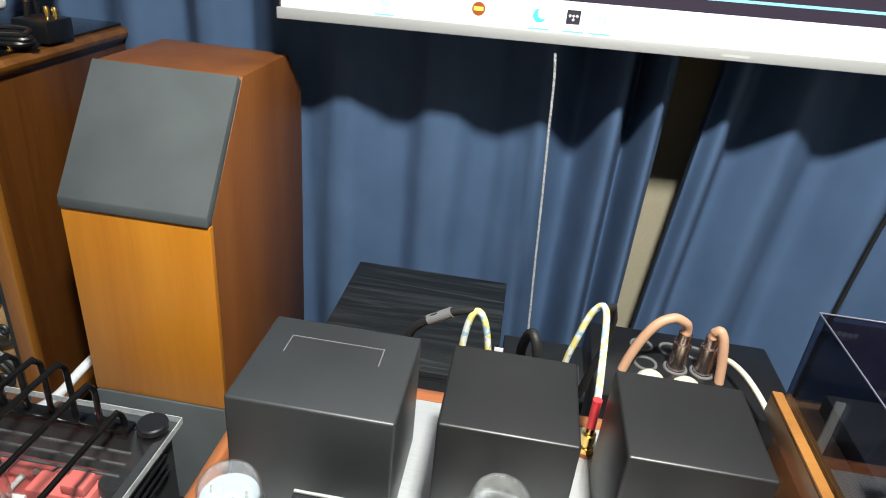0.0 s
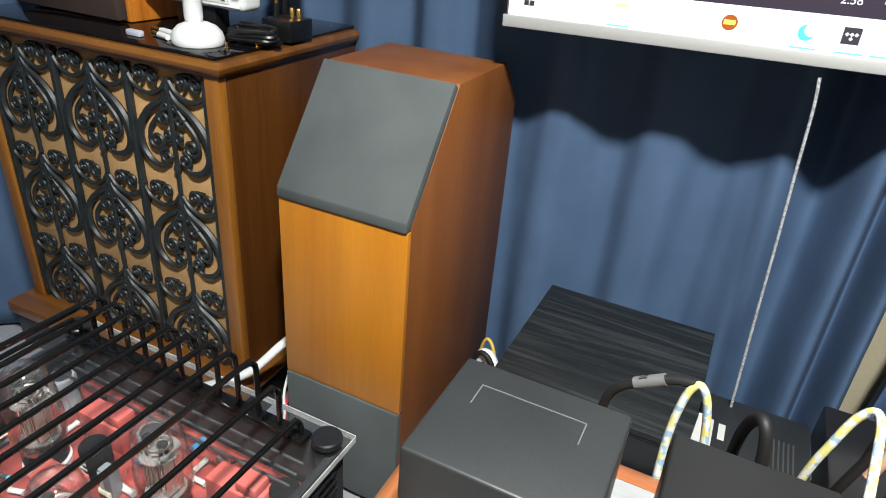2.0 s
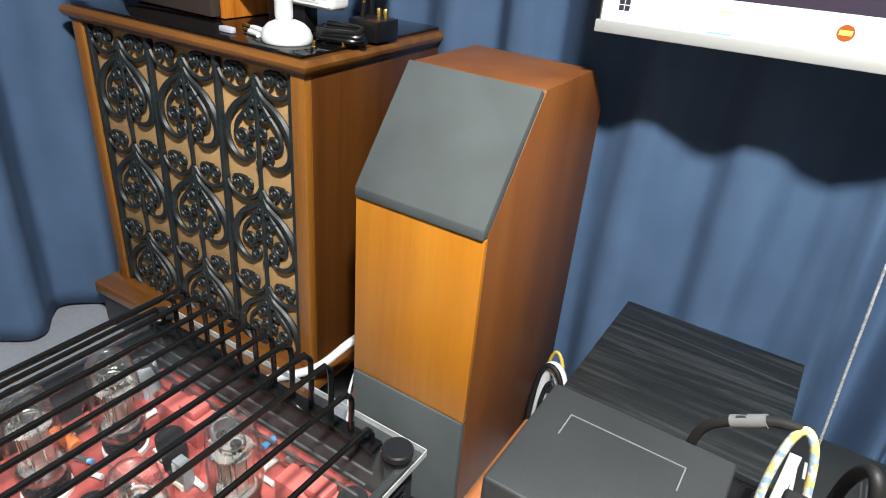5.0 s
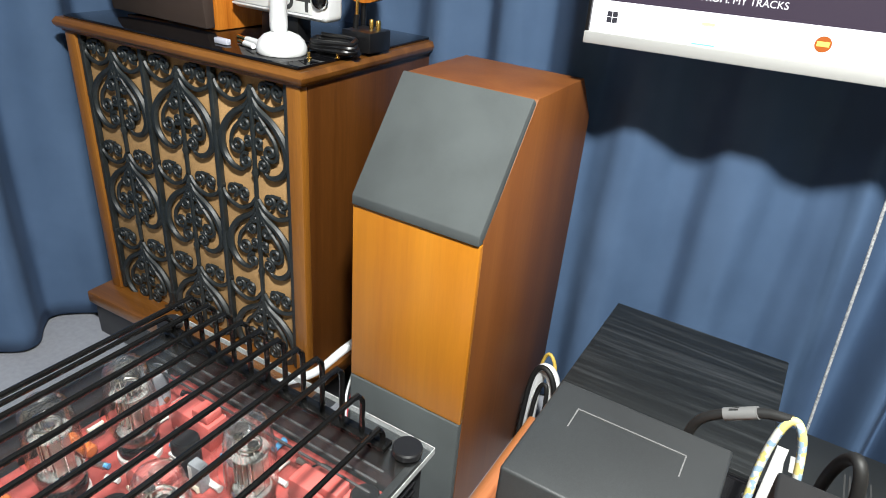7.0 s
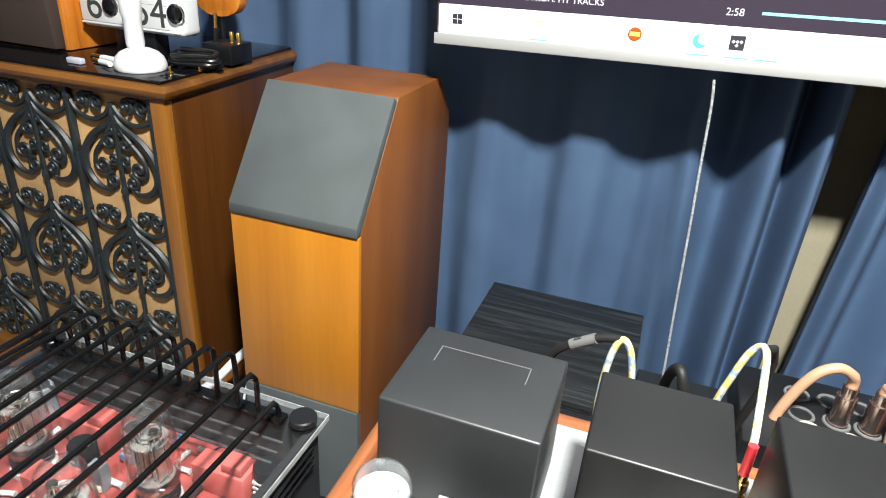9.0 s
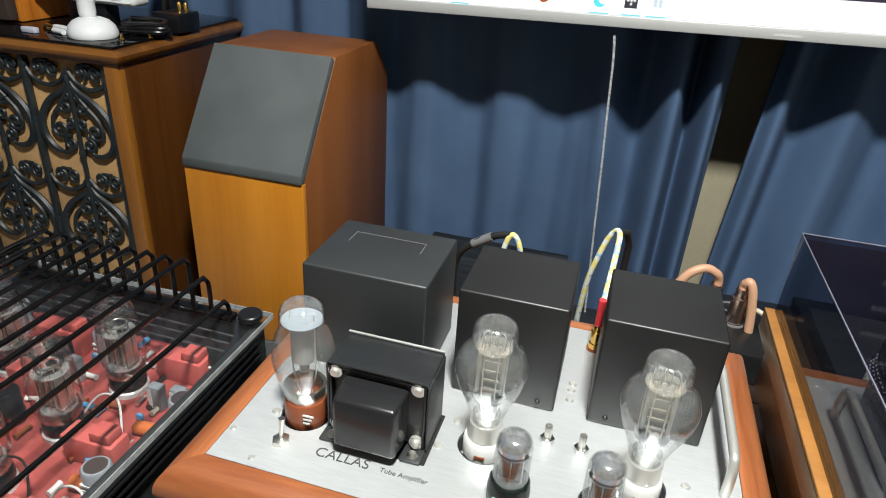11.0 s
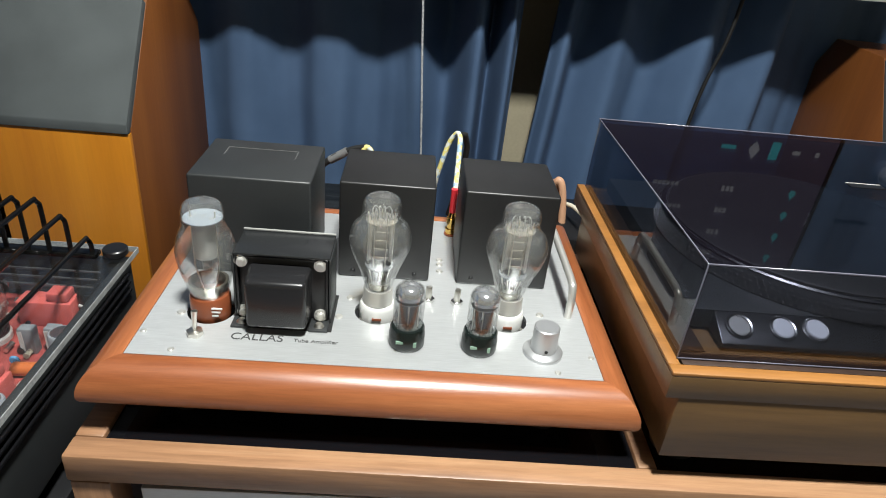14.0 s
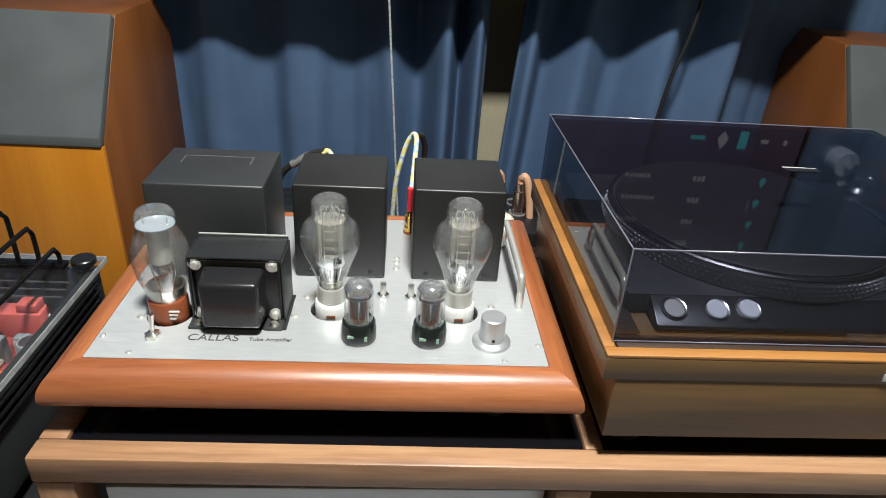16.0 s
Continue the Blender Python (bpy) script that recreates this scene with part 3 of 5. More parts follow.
# speaker post with plug behind the cans
bp = part("binding_post", lathe([(0, 0.002), (0.008, 0.002), (0.008, 0), (0, 0)], (0.081, 0.268, PZ), 20), M_BROWNBASE, amp)
part("post_body", lathe([(0, 0.034), (0.0030, 0.034), (0.0045, 0.030), (0.0045, 0.024), (0.0064, 0.0235), (0.0064, 0.016), (0.0050, 0.015), (0.0050, 0.009), (0.0066, 0.0085), (0.0066, 0.002), (0, 0.002)], (0.081, 0.268, PZ), 20), M_GOLD, bp)


# ---- valves ----
TRIODES, RECT = ((0.001, 0.088), (0.132, 0.088)), (-0.159, 0.072)
def shell(outer, wall=0.0011):
    """A glass bulb with an inside skin."""
    inner = [(max(0.0, r - wall), h - (wall if k == len(outer) - 1 else 0)) for k, (r, h) in enumerate(outer)]
    return [*outer, *inner[::-1], outer[0]]


def curve_profile(knots, n=5):
    return [(max(0.0, p.x), p.y) for p in smooth_path([(r, h, 0) for r, h in knots], n)]


def clear(ob):
    ob.visible_shadow = False
    return ob


def big_triode(x, y):
    t = thing("power_valve", (x, y, PZ), "clear glass balloon-shaped power valve with white ceramic socket", "valve", "power valves")
    sk = part("socket", lathe([(0, 0.0135), (0.0160, 0.0135), (0.0172, 0.0120), (0.0178, 0.0080), (0.0178, -0.0042), (0, -0.0042)], (x, y, PZ), 36), M_CERAMIC, t, "white ceramic socket")
    part("socket_print", box(x - 0.004, x + 0.005, y - 0.0184, y - 0.0172, PZ + 0.0010, PZ + 0.0034, 0), M_BROWNBASE, sk)
    for a in (0.5, 1.6, 2.7, 3.8, 5.6):
        part("terminal", box(x + 0.0200 * math.cos(a) - 0.0013, x + 0.0200 * math.cos(a) + 0.0013, y + 0.0200 * math.sin(a) - 0.0013, y + 0.0200 * math.sin(a) + 0.0013, PZ - 0.0044, PZ - 0.0008, 0.0003), M_NICKEL, sk)
    part("base_ring", lathe([(0.0140, 0.0135), (0.0152, 0.0145), (0.0152, 0.0170), (0.0146, 0.0180), (0.0146, 0.0285), (0.0138, 0.0300), (0.0120, 0.0300), (0.0120, 0.0135)], (x, y, PZ), 36), M_TIN, t)
    prof = curve_profile([(0.0134, 0.0295), (0.0152, 0.038), (0.0196, 0.052), (0.0256, 0.067), (0.0293, 0.080), (0.0294, 0.089), (0.0262, 0.099), (0.0208, 0.1055), (0.0186, 0.111), (0.0184, 0.118), (0.0166, 0.1255), (0.0100, 0.1295), (0.0, 0.1305)])
    clear(part("bulb", lathe(shell(prof), (x, y, PZ), 40), M_GLASS, t, "clear glass bulb"))
    # two flat anode plates with stamped windows, seen as a ladder
    inner = part("anode", box(x - 0.0120, x + 0.0120, y + 0.0030, y + 0.0042, PZ + 0.062, PZ + 0.103, 0.0004), M_PLATE, t, "grey metal anode")
    for sx in (-1, 1):
        part("anode_rail", box(x + sx * 0.0098 - 0.0018, x + sx * 0.0098 + 0.0018, y - 0.0052, y + 0.0028, PZ + 0.062, PZ + 0.103, 0.0005), M_PLATE, inner)
    for k in range(5):
        part("anode_rib", box(x - 0.0078, x + 0.0078, y - 0.0050, y - 0.0040, PZ + 0.0635 + k * 0.0090, PZ + 0.0665 + k * 0.0090, 0.0003), M_PLATE, inner)
    part("top_mica", lathe([(0, 0.0008), (0.0150, 0.0008), (0.0150, 0), (0, 0)], (x, y, PZ + 0.1045), 24), thin_glass("amber_mica", (0.93, 0.88, 0.80), 1.5, 0.2, 0.10), t)
    part("lower_mica", lathe([(0, 0.0022), (0.0135, 0.0022), (0.0140, 0.0012), (0.0135, 0.0), (0, 0)], (x, y, PZ + 0.0545), 24), mat("milky_mica", (0.15, 0.157, 0.165), 0.4), t, "milky white mica disc")
    part("stem", lathe([(0.0105, 0), (0.0100, 0.010), (0.0055, 0.017), (0.0040, 0.0235), (0, 0.0235)], (x, y, PZ + 0.0302), 20), thin_glass("pale_glass_stem", (0.90, 0.91, 0.90), 1.5, 0.1, 0.03), t)
    part("getter_stain", lathe([(0.0100, 0.0), (0.0104, 0.0), (0.0120, 0.008), (0.0116, 0.008), (0.0100, 0.0)], (x, y, PZ + 0.0302), 20), mat("olive_getter_film", (0.22, 0.20, 0.13), 0.2, 0.6), t, "olive getter film low in the bulb")
    for dx, dy in ((-0.0125, 0.0), (0.0125, 0.0), (0.0, 0.007), (-0.006, -0.007), (0.006, -0.007)):
        part("support_rod", tube([(x + dx * 0.5, y + dy * 0.5, PZ + 0.034), (x + dx * 0.9, y + dy, PZ + 0.056), (x + dx, y + dy, PZ + 0.112)], 0.0007, 6), M_NICKEL, t)
    for dx in (-0.009, -0.003, 0.003, 0.009):
        part("filament_hook", tube(smooth_path([(x + dx, y - 0.002, PZ + 0.105), (x + dx, y - 0.002, PZ + 0.115), (x + dx * 0.7, y, PZ + 0.1185), (x + dx * 0.4, y + 0.002, PZ + 0.115)], 3), 0.0005, 6), M_PLATE, t)
    part("filament_clip", box(x - 0.0014, x + 0.0014, y - 0.006, y - 0.0045, PZ + 0.098, PZ + 0.104, 0.0004), M_COPPERY, t)
    return t


part("deck_plate", holed_plate(ix0 + 0.0005, ix1 - 0.0005, iy0 + 0.0005, iy1 - 0.0005, PZ - 0.004, PZ, (*TRIODES, RECT), 0.0225), M_ALU, amp, "brushed aluminium deck plate", smooth=False)
for x, y in TRIODES:
    big_triode(x, y)
rx, ry = RECT
rect = thing("rectifier_valve", (rx, ry, PZ), "clear glass rectifier valve with brown base and mica disc", "valve")
rb = part("base", lathe([(0, -0.003), (0.0185, -0.003), (0.0190, 0.001), (0.0190, 0.019), (0.0178, 0.0215), (0.0160, 0.0215), (0, 0.0205)], (rx, ry, PZ), 36), M_BROWNBASE, rect, "brown bakelite base with worn print")
for k, (a, w) in enumerate(((-1.15, 0.010), (-1.15, 0.008), (-1.15, 0.006))):
    part("print_bar", box(rx + 0.006, rx + 0.006 + w, ry - 0.0186, ry - 0.0172, PZ + 0.014 - 0.004 * k, PZ + 0.0155 - 0.004 * k, 0), M_PALEINK, rb)
prof = curve_profile([(0.0165, 0.021), (0.0195, 0.030), (0.0245, 0.048), (0.0270, 0.064), (0.0266, 0.075), (0.0235, 0.086), (0.0198, 0.094), (0.0190, 0.101), (0.0188, 0.109), (0.0160, 0.1155), (0.0090, 0.1186), (0.0, 0.1192)])
clear(part("bulb", lathe(shell(prof), (rx, ry, PZ), 40), M_GLASS, rect, "clear glass bulb"))
md = part("mica_disc", lathe([(0, 0.001), (0.0176, 0.001), (0.0176, 0), (0, 0)], (rx, ry, PZ + 0.101), 28), M_MICA, rect, "white mica disc")
for dx, dy in ((-0.010, 0.0), (-0.008, 0.003), (0.010, 0.0), (0.008, -0.003), (0.0, 0.002)):
    part("slot", box(rx + dx - 0.0007, rx + dx + 0.0007, ry + dy - 0.002, ry + dy + 0.002, PZ + 0.1020, PZ + 0.1023, 0), M_PLATE, md)
part("anode", lathe([(0.010, 0.0), (0.0105, 0.0), (0.0105, 0.038), (0.010, 0.038), (0.010, 0.0)], (rx, ry, PZ + 0.062), 24), M_PLATE, rect)
part("getter_skirt", lathe([(0.0150, 0.0), (0.0172, 0.008), (0.0186, 0.014), (0.0160, 0.014), (0.0140, 0.004)], (rx, ry, PZ + 0.0215), 28), mat("olive_silver_film", (0.42, 0.40, 0.34), 0.2, 0.9), rect, "silvery getter film")
for dx in (-0.011, 0.011):
    part("support_rod", tube([(rx + dx * 0.5, ry, PZ + 0.024), (rx + dx, ry, PZ + 0.05), (rx + dx, ry, PZ + 0.108)], 0.0008, 6), M_NICKEL, rect)
part("spring", tube([(rx + 0.004 * math.cos(k), ry + 0.004 * math.sin(k), PZ + 0.048 + k * 0.0003) for k in range(36)], 0.0006, 5), M_NICKEL, rect)


def small_valve(x, y):
    t = thing("driver_valve", (x, y, PZ), "small clear glass valve with dark green base", "valve", "driver valves")
    bs = part("base", lathe([(0, 0), (0.0165, 0), (0.0170, 0.001), (0.0170, 0.013), (0.0163, 0.0145), (0.0163, 0.0195), (0.0152, 0.0215), (0, 0.021)], (x, y, PZ), 32), M_GREENBASE, t, "dark green bakelite base with pale print")
    part("print_bar", box(x - 0.010, x + 0.0005, y - 0.0166, y - 0.0150, PZ + 0.0098, PZ + 0.0125, 0), mat("pale_green_ink", (0.22, 0.34, 0.26), 0.6), bs)
    part("print_bar", box(x + 0.004, x + 0.009, y - 0.0158, y - 0.0144, PZ + 0.006, PZ + 0.0115, 0), mat("pale_green_ink", (0.22, 0.34, 0.26), 0.6), bs)
    prof = curve_profile([(0.0138, 0.021), (0.0142, 0.027), (0.0144, 0.042), (0.0144, 0.054), (0.0135, 0.060), (0.0100, 0.0645), (0.0040, 0.0663), (0.0, 0.0665)])
    clear(part("bulb", lathe(shell(prof, 0.0008), (x, y, PZ), 32), M_GLASS, t, "clear glass bulb"))
    for dx in (-0.0052, 0.0052):
        part("anode", lathe([(0, 0), (0.0043, 0), (0.0043, 0.024), (0, 0.024)], (x + dx, y, PZ + 0.024), 16), mat("blackened_anode", (0.035, 0.035, 0.04), 0.45, 0.3), t)
    part("mica_disc", lathe([(0, 0.0008), (0.0125, 0.0008), (0.0125, 0), (0, 0)], (x, y, PZ + 0.049), 20), M_MICA, t)
    gp = [(r - 0.0011, h) for r, h in prof if h > 0.0525]
    part("bulb_film", lathe([(max(0, r), h - 0.0006) for r, h in gp], (x, y, PZ), 32), M_GETTER, t, "mirror-like getter film")
    for dx in (-0.009, 0.0, 0.009):
        part("support_rod", tube([(x + dx, y - 0.003, PZ + 0.022), (x + dx, y - 0.003, PZ + 0.052)], 0.0006, 6), M_TIN, t)
    return t


small_valve(0.032, 0.040)
small_valve(0.101, 0.039)

# ---- loudspeakers ----
def loudspeaker(x0, x1, y0, ytop, yback, mirror_label):
    """Tall column: upright wooden front, sloping grille, flat top, chamfered back."""
    xm = (x0 + x1) / 2
    s = thing("floor_loudspeaker", (xm, (y0 + yback) / 2, FLOOR), mirror_label, "loudspeaker", "tall loudspeakers")
    zt, zg = 0.792, 0.590
    side = [(y0 + 0.012, FLOOR), (y0 + 0.012, zg - 0.004), (ytop, zt), (yback - 0.075, zt), (yback, zt - 0.090), (yback, FLOOR)]
    part("body", prism(side, "x", x0, x1, 0.0025), M_CHERRY_SHADED, s, "cherry veneered cabinet body")
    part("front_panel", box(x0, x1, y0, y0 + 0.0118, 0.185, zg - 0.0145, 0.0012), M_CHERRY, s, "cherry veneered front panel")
    part("lower_grille", box(x0 + 0.001, x1 - 0.001, y0 - 0.004, y0 + 0.0118, FLOOR + 0.02, 0.1835, 0.002), M_GRILLE, s, "dark grey lower grille panel")
    d = Vector((0, ytop - y0 - 0.012, zt - zg)).normalized()
    nrm = Vector((0, -d.z, d.y))
    lo = Vector((0, y0 + 0.0115, zg - 0.004)) + nrm * 0.0005
    length = math.hypot(ytop - y0 - 0.012, zt - zg) - 0.004
    out_lo = lo + nrm * 0.0185 - d * 0.002
    out_hi = lo + d * length + nrm * 0.0185
    back_hi = lo + d * length + nrm * 0.0006
    q = [Vector((0, y0 - 0.0005, zg - 0.0135)), Vector((0, out_lo.y, zg - 0.0135)), out_lo, out_hi, back_hi, lo + nrm * 0.0006, Vector((0, y0 + 0.0110, zg - 0.004)), Vector((0, y0 + 0.0110, zg - 0.0135))][1:]
    part("grille", prism([(v.y, v.z) for v in q], "x", x0 + 0.0008, x1 - 0.0008, 0.0025), M_GRILLE, s, "grey cloth covered sloping grille")
    return s


loudspeaker(-0.766, -0.500, 0.716, 0.876, 1.168, "tall cherry wood loudspeaker with sloping grey grille")
sp_right = loudspeaker(1.067, 1.333, 0.825, 0.985, 1.277, "tall cherry wood loudspeaker standing behind the turntable")
sp_right.matrix_basis = pose(1.213, 1.062, FLOOR, 0, 0, -4)

# ---- screen ----
tv = thing("monitor", (0.2, 1.02, 0.87), "large wall monitor with silver bezel showing a taskbar", "monitor")
TX0, TX1, TY, TZ0, TZ1 = -0.482, 1.06, 0.995, 0.875, 1.69
part("back_case", box(TX0 + 0.004, TX1 - 0.004, TY + 0.012, TY + 0.05, TZ0 + 0.002, TZ1 - 0.002, 0.004), M_PLASTIC, tv)
part("bottom_bezel", box(TX0, TX1, TY - 0.004, TY + 0.0118, TZ0, TZ0 + 0.020, 0.0015), M_BEZEL, tv, "silver lower bezel")
part("top_bezel", box(TX0, TX1, TY - 0.002, TY + 0.0118, TZ1 - 0.008, TZ1, 0.001), M_BEZEL, tv)
for x in (TX0, TX1 - 0.006):
    part("side_bezel", box(x, x + 0.006, TY - 0.002, TY + 0.0118, TZ0 + 0.0205, TZ1 - 0.0085, 0.001), M_PLASTIC, tv)
SX0, SX1 = TX0 + 0.0065, TX1 - 0.0065
TB = TZ0 + 0.071
scr = part("screen", box(SX0, SX1, TY + 0.0045, TY + 0.0115, TB + 0.0003, TZ1 - 0.0085, 0), glow("dark_player_picture", (0.040, 0.029, 0.049), 1.0), tv, "lit screen with a dark player window")
part("taskbar", box(SX0, SX1, TY + 0.004, TY + 0.0115, TZ0 + 0.0205, TB, 0), glow("white_taskbar", (0.90, 0.91, 0.96), 1.15), tv, "bright white taskbar")
ZI = TZ0 + 0.046


def icon(name, b, colour, parent=None):
    return part(name, b, glow("icon_colour", colour, 1.0), parent or tv, smooth=False)


for dx in (0, 1):
    for dz in (0, 1):
        icon("start_icon", box(-0.448 + 0.0095 * dx, -0.4395 + 0.0095 * dx, TY + 0.003, TY + 0.0039, ZI - 0.009 + 0.0095 * dz, ZI - 0.0005 + 0.0095 * dz, 0), (0.03, 0.03, 0.04))
for x, w in ((-0.392, 0.010), (-0.345, 0.014)):
    icon("faint_icon", box(x, x + w, TY + 0.003, TY + 0.0039, ZI - 0.001, ZI + 0.001, 0), (0.6, 0.6, 0.62))


def disc(x, z, r, n=24):
    return prism([(x + r * math.cos(2 * math.pi * k / n), z + r * math.sin(2 * math.pi * k / n)) for k in range(n)], "y", TY + 0.003, TY + 0.0039)


icon("browser_icon", disc(-0.283, ZI - 0.002, 0.0095), (0.62, 0.92, 0.86))
icon("browser_icon", box(-0.293, -0.273, TY + 0.0025, TY + 0.0029, ZI + 0.005, ZI + 0.010, 0), (0.98, 0.80, 0.36))
talk = icon("chat_icon", disc(-0.118, ZI, 0.0115), (0.42, 0.10, 0.015))
icon("chat_mark", box(-0.1265, -0.1095, TY + 0.0025, TY + 0.0029, ZI - 0.003, ZI + 0.004, 0), (0.95, 0.75, 0.15), talk)
moon = icon("crescent_icon", prism([(-0.012 + 0.0115 * math.cos(a), ZI - 0.002 + 0.0115 * math.sin(a)) for a in (2.0 + 0.28 * k for k in range(15))] + [(-0.006 + 0.0095 * math.cos(a), ZI + 0.002 + 0.0095 * math.sin(a)) for a in (5.6 - 0.28 * k for k in range(13))], "y", TY + 0.003, TY + 0.0039), (0.12, 0.80, 0.88))
app = icon("player_icon", box(0.034, 0.057, TY + 0.003, TY + 0.0039, ZI - 0.0115, ZI + 0.0115, 0), (0.045, 0.04, 0.055))
for dx, dz in ((-0.006, 0.002), (0.0, 0.002), (0.006, 0.002), (0.0, -0.004)):
    x, z = 0.0455 + dx, ZI + dz
    icon("player_mark", prism([(x - 0.003, z), (x, z - 0.003), (x + 0.003, z), (x, z + 0.003)], "y", TY + 0.0025, TY + 0.0029), (0.8, 0.8, 0.82), app)
for dx in (0.0, 0.009):
    icon("faint_icon", box(0.086 + dx, 0.092 + dx, TY + 0.003, TY + 0.0039, ZI - 0.007, ZI + 0.006, 0), (0.62, 0.75, 0.80))
for x in (-0.303, -0.03, 0.030, 0.075):
    icon("open_mark", box(x, x + 0.036, TY + 0.003, TY + 0.0039, TZ0 + 0.021, TZ0 + 0.0232, 0), (0.20, 0.75, 0.82))
part("progress_bar", box(0.072, 0.60, TY + 0.003, TY + 0.0044, TB + 0.0205, TB + 0.0250, 0), glow("cyan_bar", (0.35, 0.85, 0.95), 1.0), scr)
part("progress_rest", box(0.602, 0.70, TY + 0.003, TY + 0.0044, TB + 0.0208, TB + 0.0247, 0), glow("grey_bar", (0.55, 0.52, 0.58), 1.0), scr)
lettering("time_text", "2:58", (0.018, TY + 0.0043, TB + 0.0165), 0.0165, glow("white_text", (0.9, 0.9, 0.95), 1.0), scr, (90, 0, 0))
lettering("caption_text", "PLAYING FROM: MY TRACKS", (-0.367, TY + 0.0043, TB + 0.0165), 0.0148, glow("white_text", (0.9, 0.9, 0.95), 1.0), scr, (90, 0, 0))
M_PALEGLOW, M_CYANGLOW = glow("pale_screen_print", (0.80, 0.80, 0.84), 0.26), glow("cyan_screen_mark", (0.10, 0.62, 0.66), 0.40)
for row, z in enumerate((1.119, 1.178, 1.240, 1.302)):
    for x, w, h in ((0.632, (0.075, 0.090, 0.060, 0.080)[row], 0.010), (0.806, 0.034, 0.014)):
        for j in range(int(w / 0.011)):
            part("track_text", box(x + 0.011 * j, x + 0.011 * j + 0.008, TY + 0.0035, TY + 0.0044, z - h / 2, z + h / 2, 0), M_PALEGLOW, scr)
    drop = [(0.988, z + 0.014), (0.979, z - 0.002), (0.982, z - 0.010), (0.988, z - 0.012), (0.994, z - 0.010), (0.997, z - 0.002)]
    part("track_mark", prism(drop, "y", TY + 0.0035, TY + 0.0044), M_CYANGLOW, scr)
for x, w, h, m in ((0.770, 0.036, 0.010, M_CYANGLOW), (0.892, 0.022, 0.044, M_CYANGLOW), (0.948, 0.020, 0.010, M_PALEGLOW), (1.006, 0.010, 0.012, M_PALEGLOW)):
    part("player_button", box(x, x + w, TY + 0.0035, TY + 0.0044, 1.012 - h / 2, 1.012 + h / 2, 0), m, scr)
part("player_button", prism([(0.852, 1.038), (0.838, 1.012), (0.852, 0.992), (0.866, 1.012)], "y", TY + 0.0035, TY + 0.0044), M_PALEGLOW, scr)
part("badge", box(0.30, 0.345, TY - 0.0046, TY - 0.0042, TZ0 + 0.006, TZ0 + 0.010, 0), M_PALEINK, tv)
part("wall_arm", box(0.15, 0.33, TY + 0.05, YB - 0.002, 1.22, 1.36, 0.004), M_PLASTIC, tv)

tv.matrix_basis = Matrix.Translation((TX0, TY, TZ0)) @ pose(0, 0, 0, 0, -1.2, 0) @ Matrix.Translation((0.2 - TX0, 1.02 - TY, 0.87 - TZ0))

# ---- grille cabinet ----
CABZ = 0.778
cabinet = thing("speaker_cabinet", (-0.946, 0.781, FLOOR), "vintage teak loudspeaker cabinet with dark scrollwork front", "cabinet", rz=CABROT)
W, D = 0.716, 0.492


def cab(name, x0, x1, y0, y1, z0, z1, material, bevel=0.003, label="", parent=None):
    """A board in the cabinet's own frame: x from its right-hand front corner, y backwards, z from the floor line."""
    return part(name, box(x0, x1, y0, y1, z0 - FLOOR, z1 - FLOOR, bevel), material, parent or cabinet, label, local=True)


cab("side_panel", -0.022, 0.0, 0.0205, D, 0.041, CABZ - 0.038, M_CABWOOD_SHADED)
cab("side_panel", -W, -W + 0.022, 0.0205, D, 0.041, CABZ - 0.038, M_CABWOOD_SHADED)
cab("back_panel", -W + 0.0225, -0.0225, D - 0.015, D - 0.001, 0.041, CABZ - 0.038, M_CABWOOD_SHADED)
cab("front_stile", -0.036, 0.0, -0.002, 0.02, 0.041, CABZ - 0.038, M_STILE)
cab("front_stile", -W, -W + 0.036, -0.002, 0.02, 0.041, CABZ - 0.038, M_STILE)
cab("cloth_panel", -W + 0.0365, -0.0365, 0.022, 0.034, 0.041, CABZ - 0.038, M_CLOTH, 0.001, "tan woven speaker cloth")
prof = [(-0.014, 0.0), (-0.014, 0.004), (-0.021, 0.007), (-0.026, 0.014), (-0.027, 0.021), (-0.024, 0.026), (-0.020, 0.031)]
# top moulding: stepped edge round three sides
b = bmesh.new()
rings = []
for o, h in [(p[0] + 0.014, p[1]) for p in prof]:
    z = CABZ - 0.0375 - FLOOR + h
    rings.append([b.verts.new(c) for c in ((-W + o - 0.004, o - 0.004, z), (0.004 - o, o - 0.004, z), (0.004 - o, D, z), (-W + o - 0.004, D, z))])
for p, q in zip(rings, rings[1:]):
    for k in range(4):
        j = (k + 1) % 4
        b.faces.new((p[k], p[j], q[j], q[k]))
b.faces.new(rings[0][::-1])
b.faces.new(rings[-1])
part("top_moulding", b, M_CABWOOD_X, cabinet, "stepped teak top moulding", local=True)
cab("glass_top", -W + 0.006, -0.006, 0.0, D - 0.004, CABZ - 0.006, CABZ - 0.0005, M_BLACKGLASS, 0.001, "gloss black glass top")
cab("base_board", -W - 0.028, 0.028, -0.065, D, 0.004, 0.0405, M_CABWOOD_X, 0.006, "projecting teak base board")
cab("plinth", -W - 0.018, 0.012, -0.052, D - 0.01, FLOOR, 0.0035, M_PLASTIC, 0.002, "dark recessed plinth")


def spiral(cx, cz, r, start, turns, flip=1, n=22, r1=0.12):
    out = []
    for k in range(n + 1):
        t = k / n
        a = start + flip * turns * 2 * math.pi * t
        rr = r * (1 - t * (1 - r1))
        out.append((cx + rr * math.cos(a), 0, cz + rr * math.sin(a)))
    return out


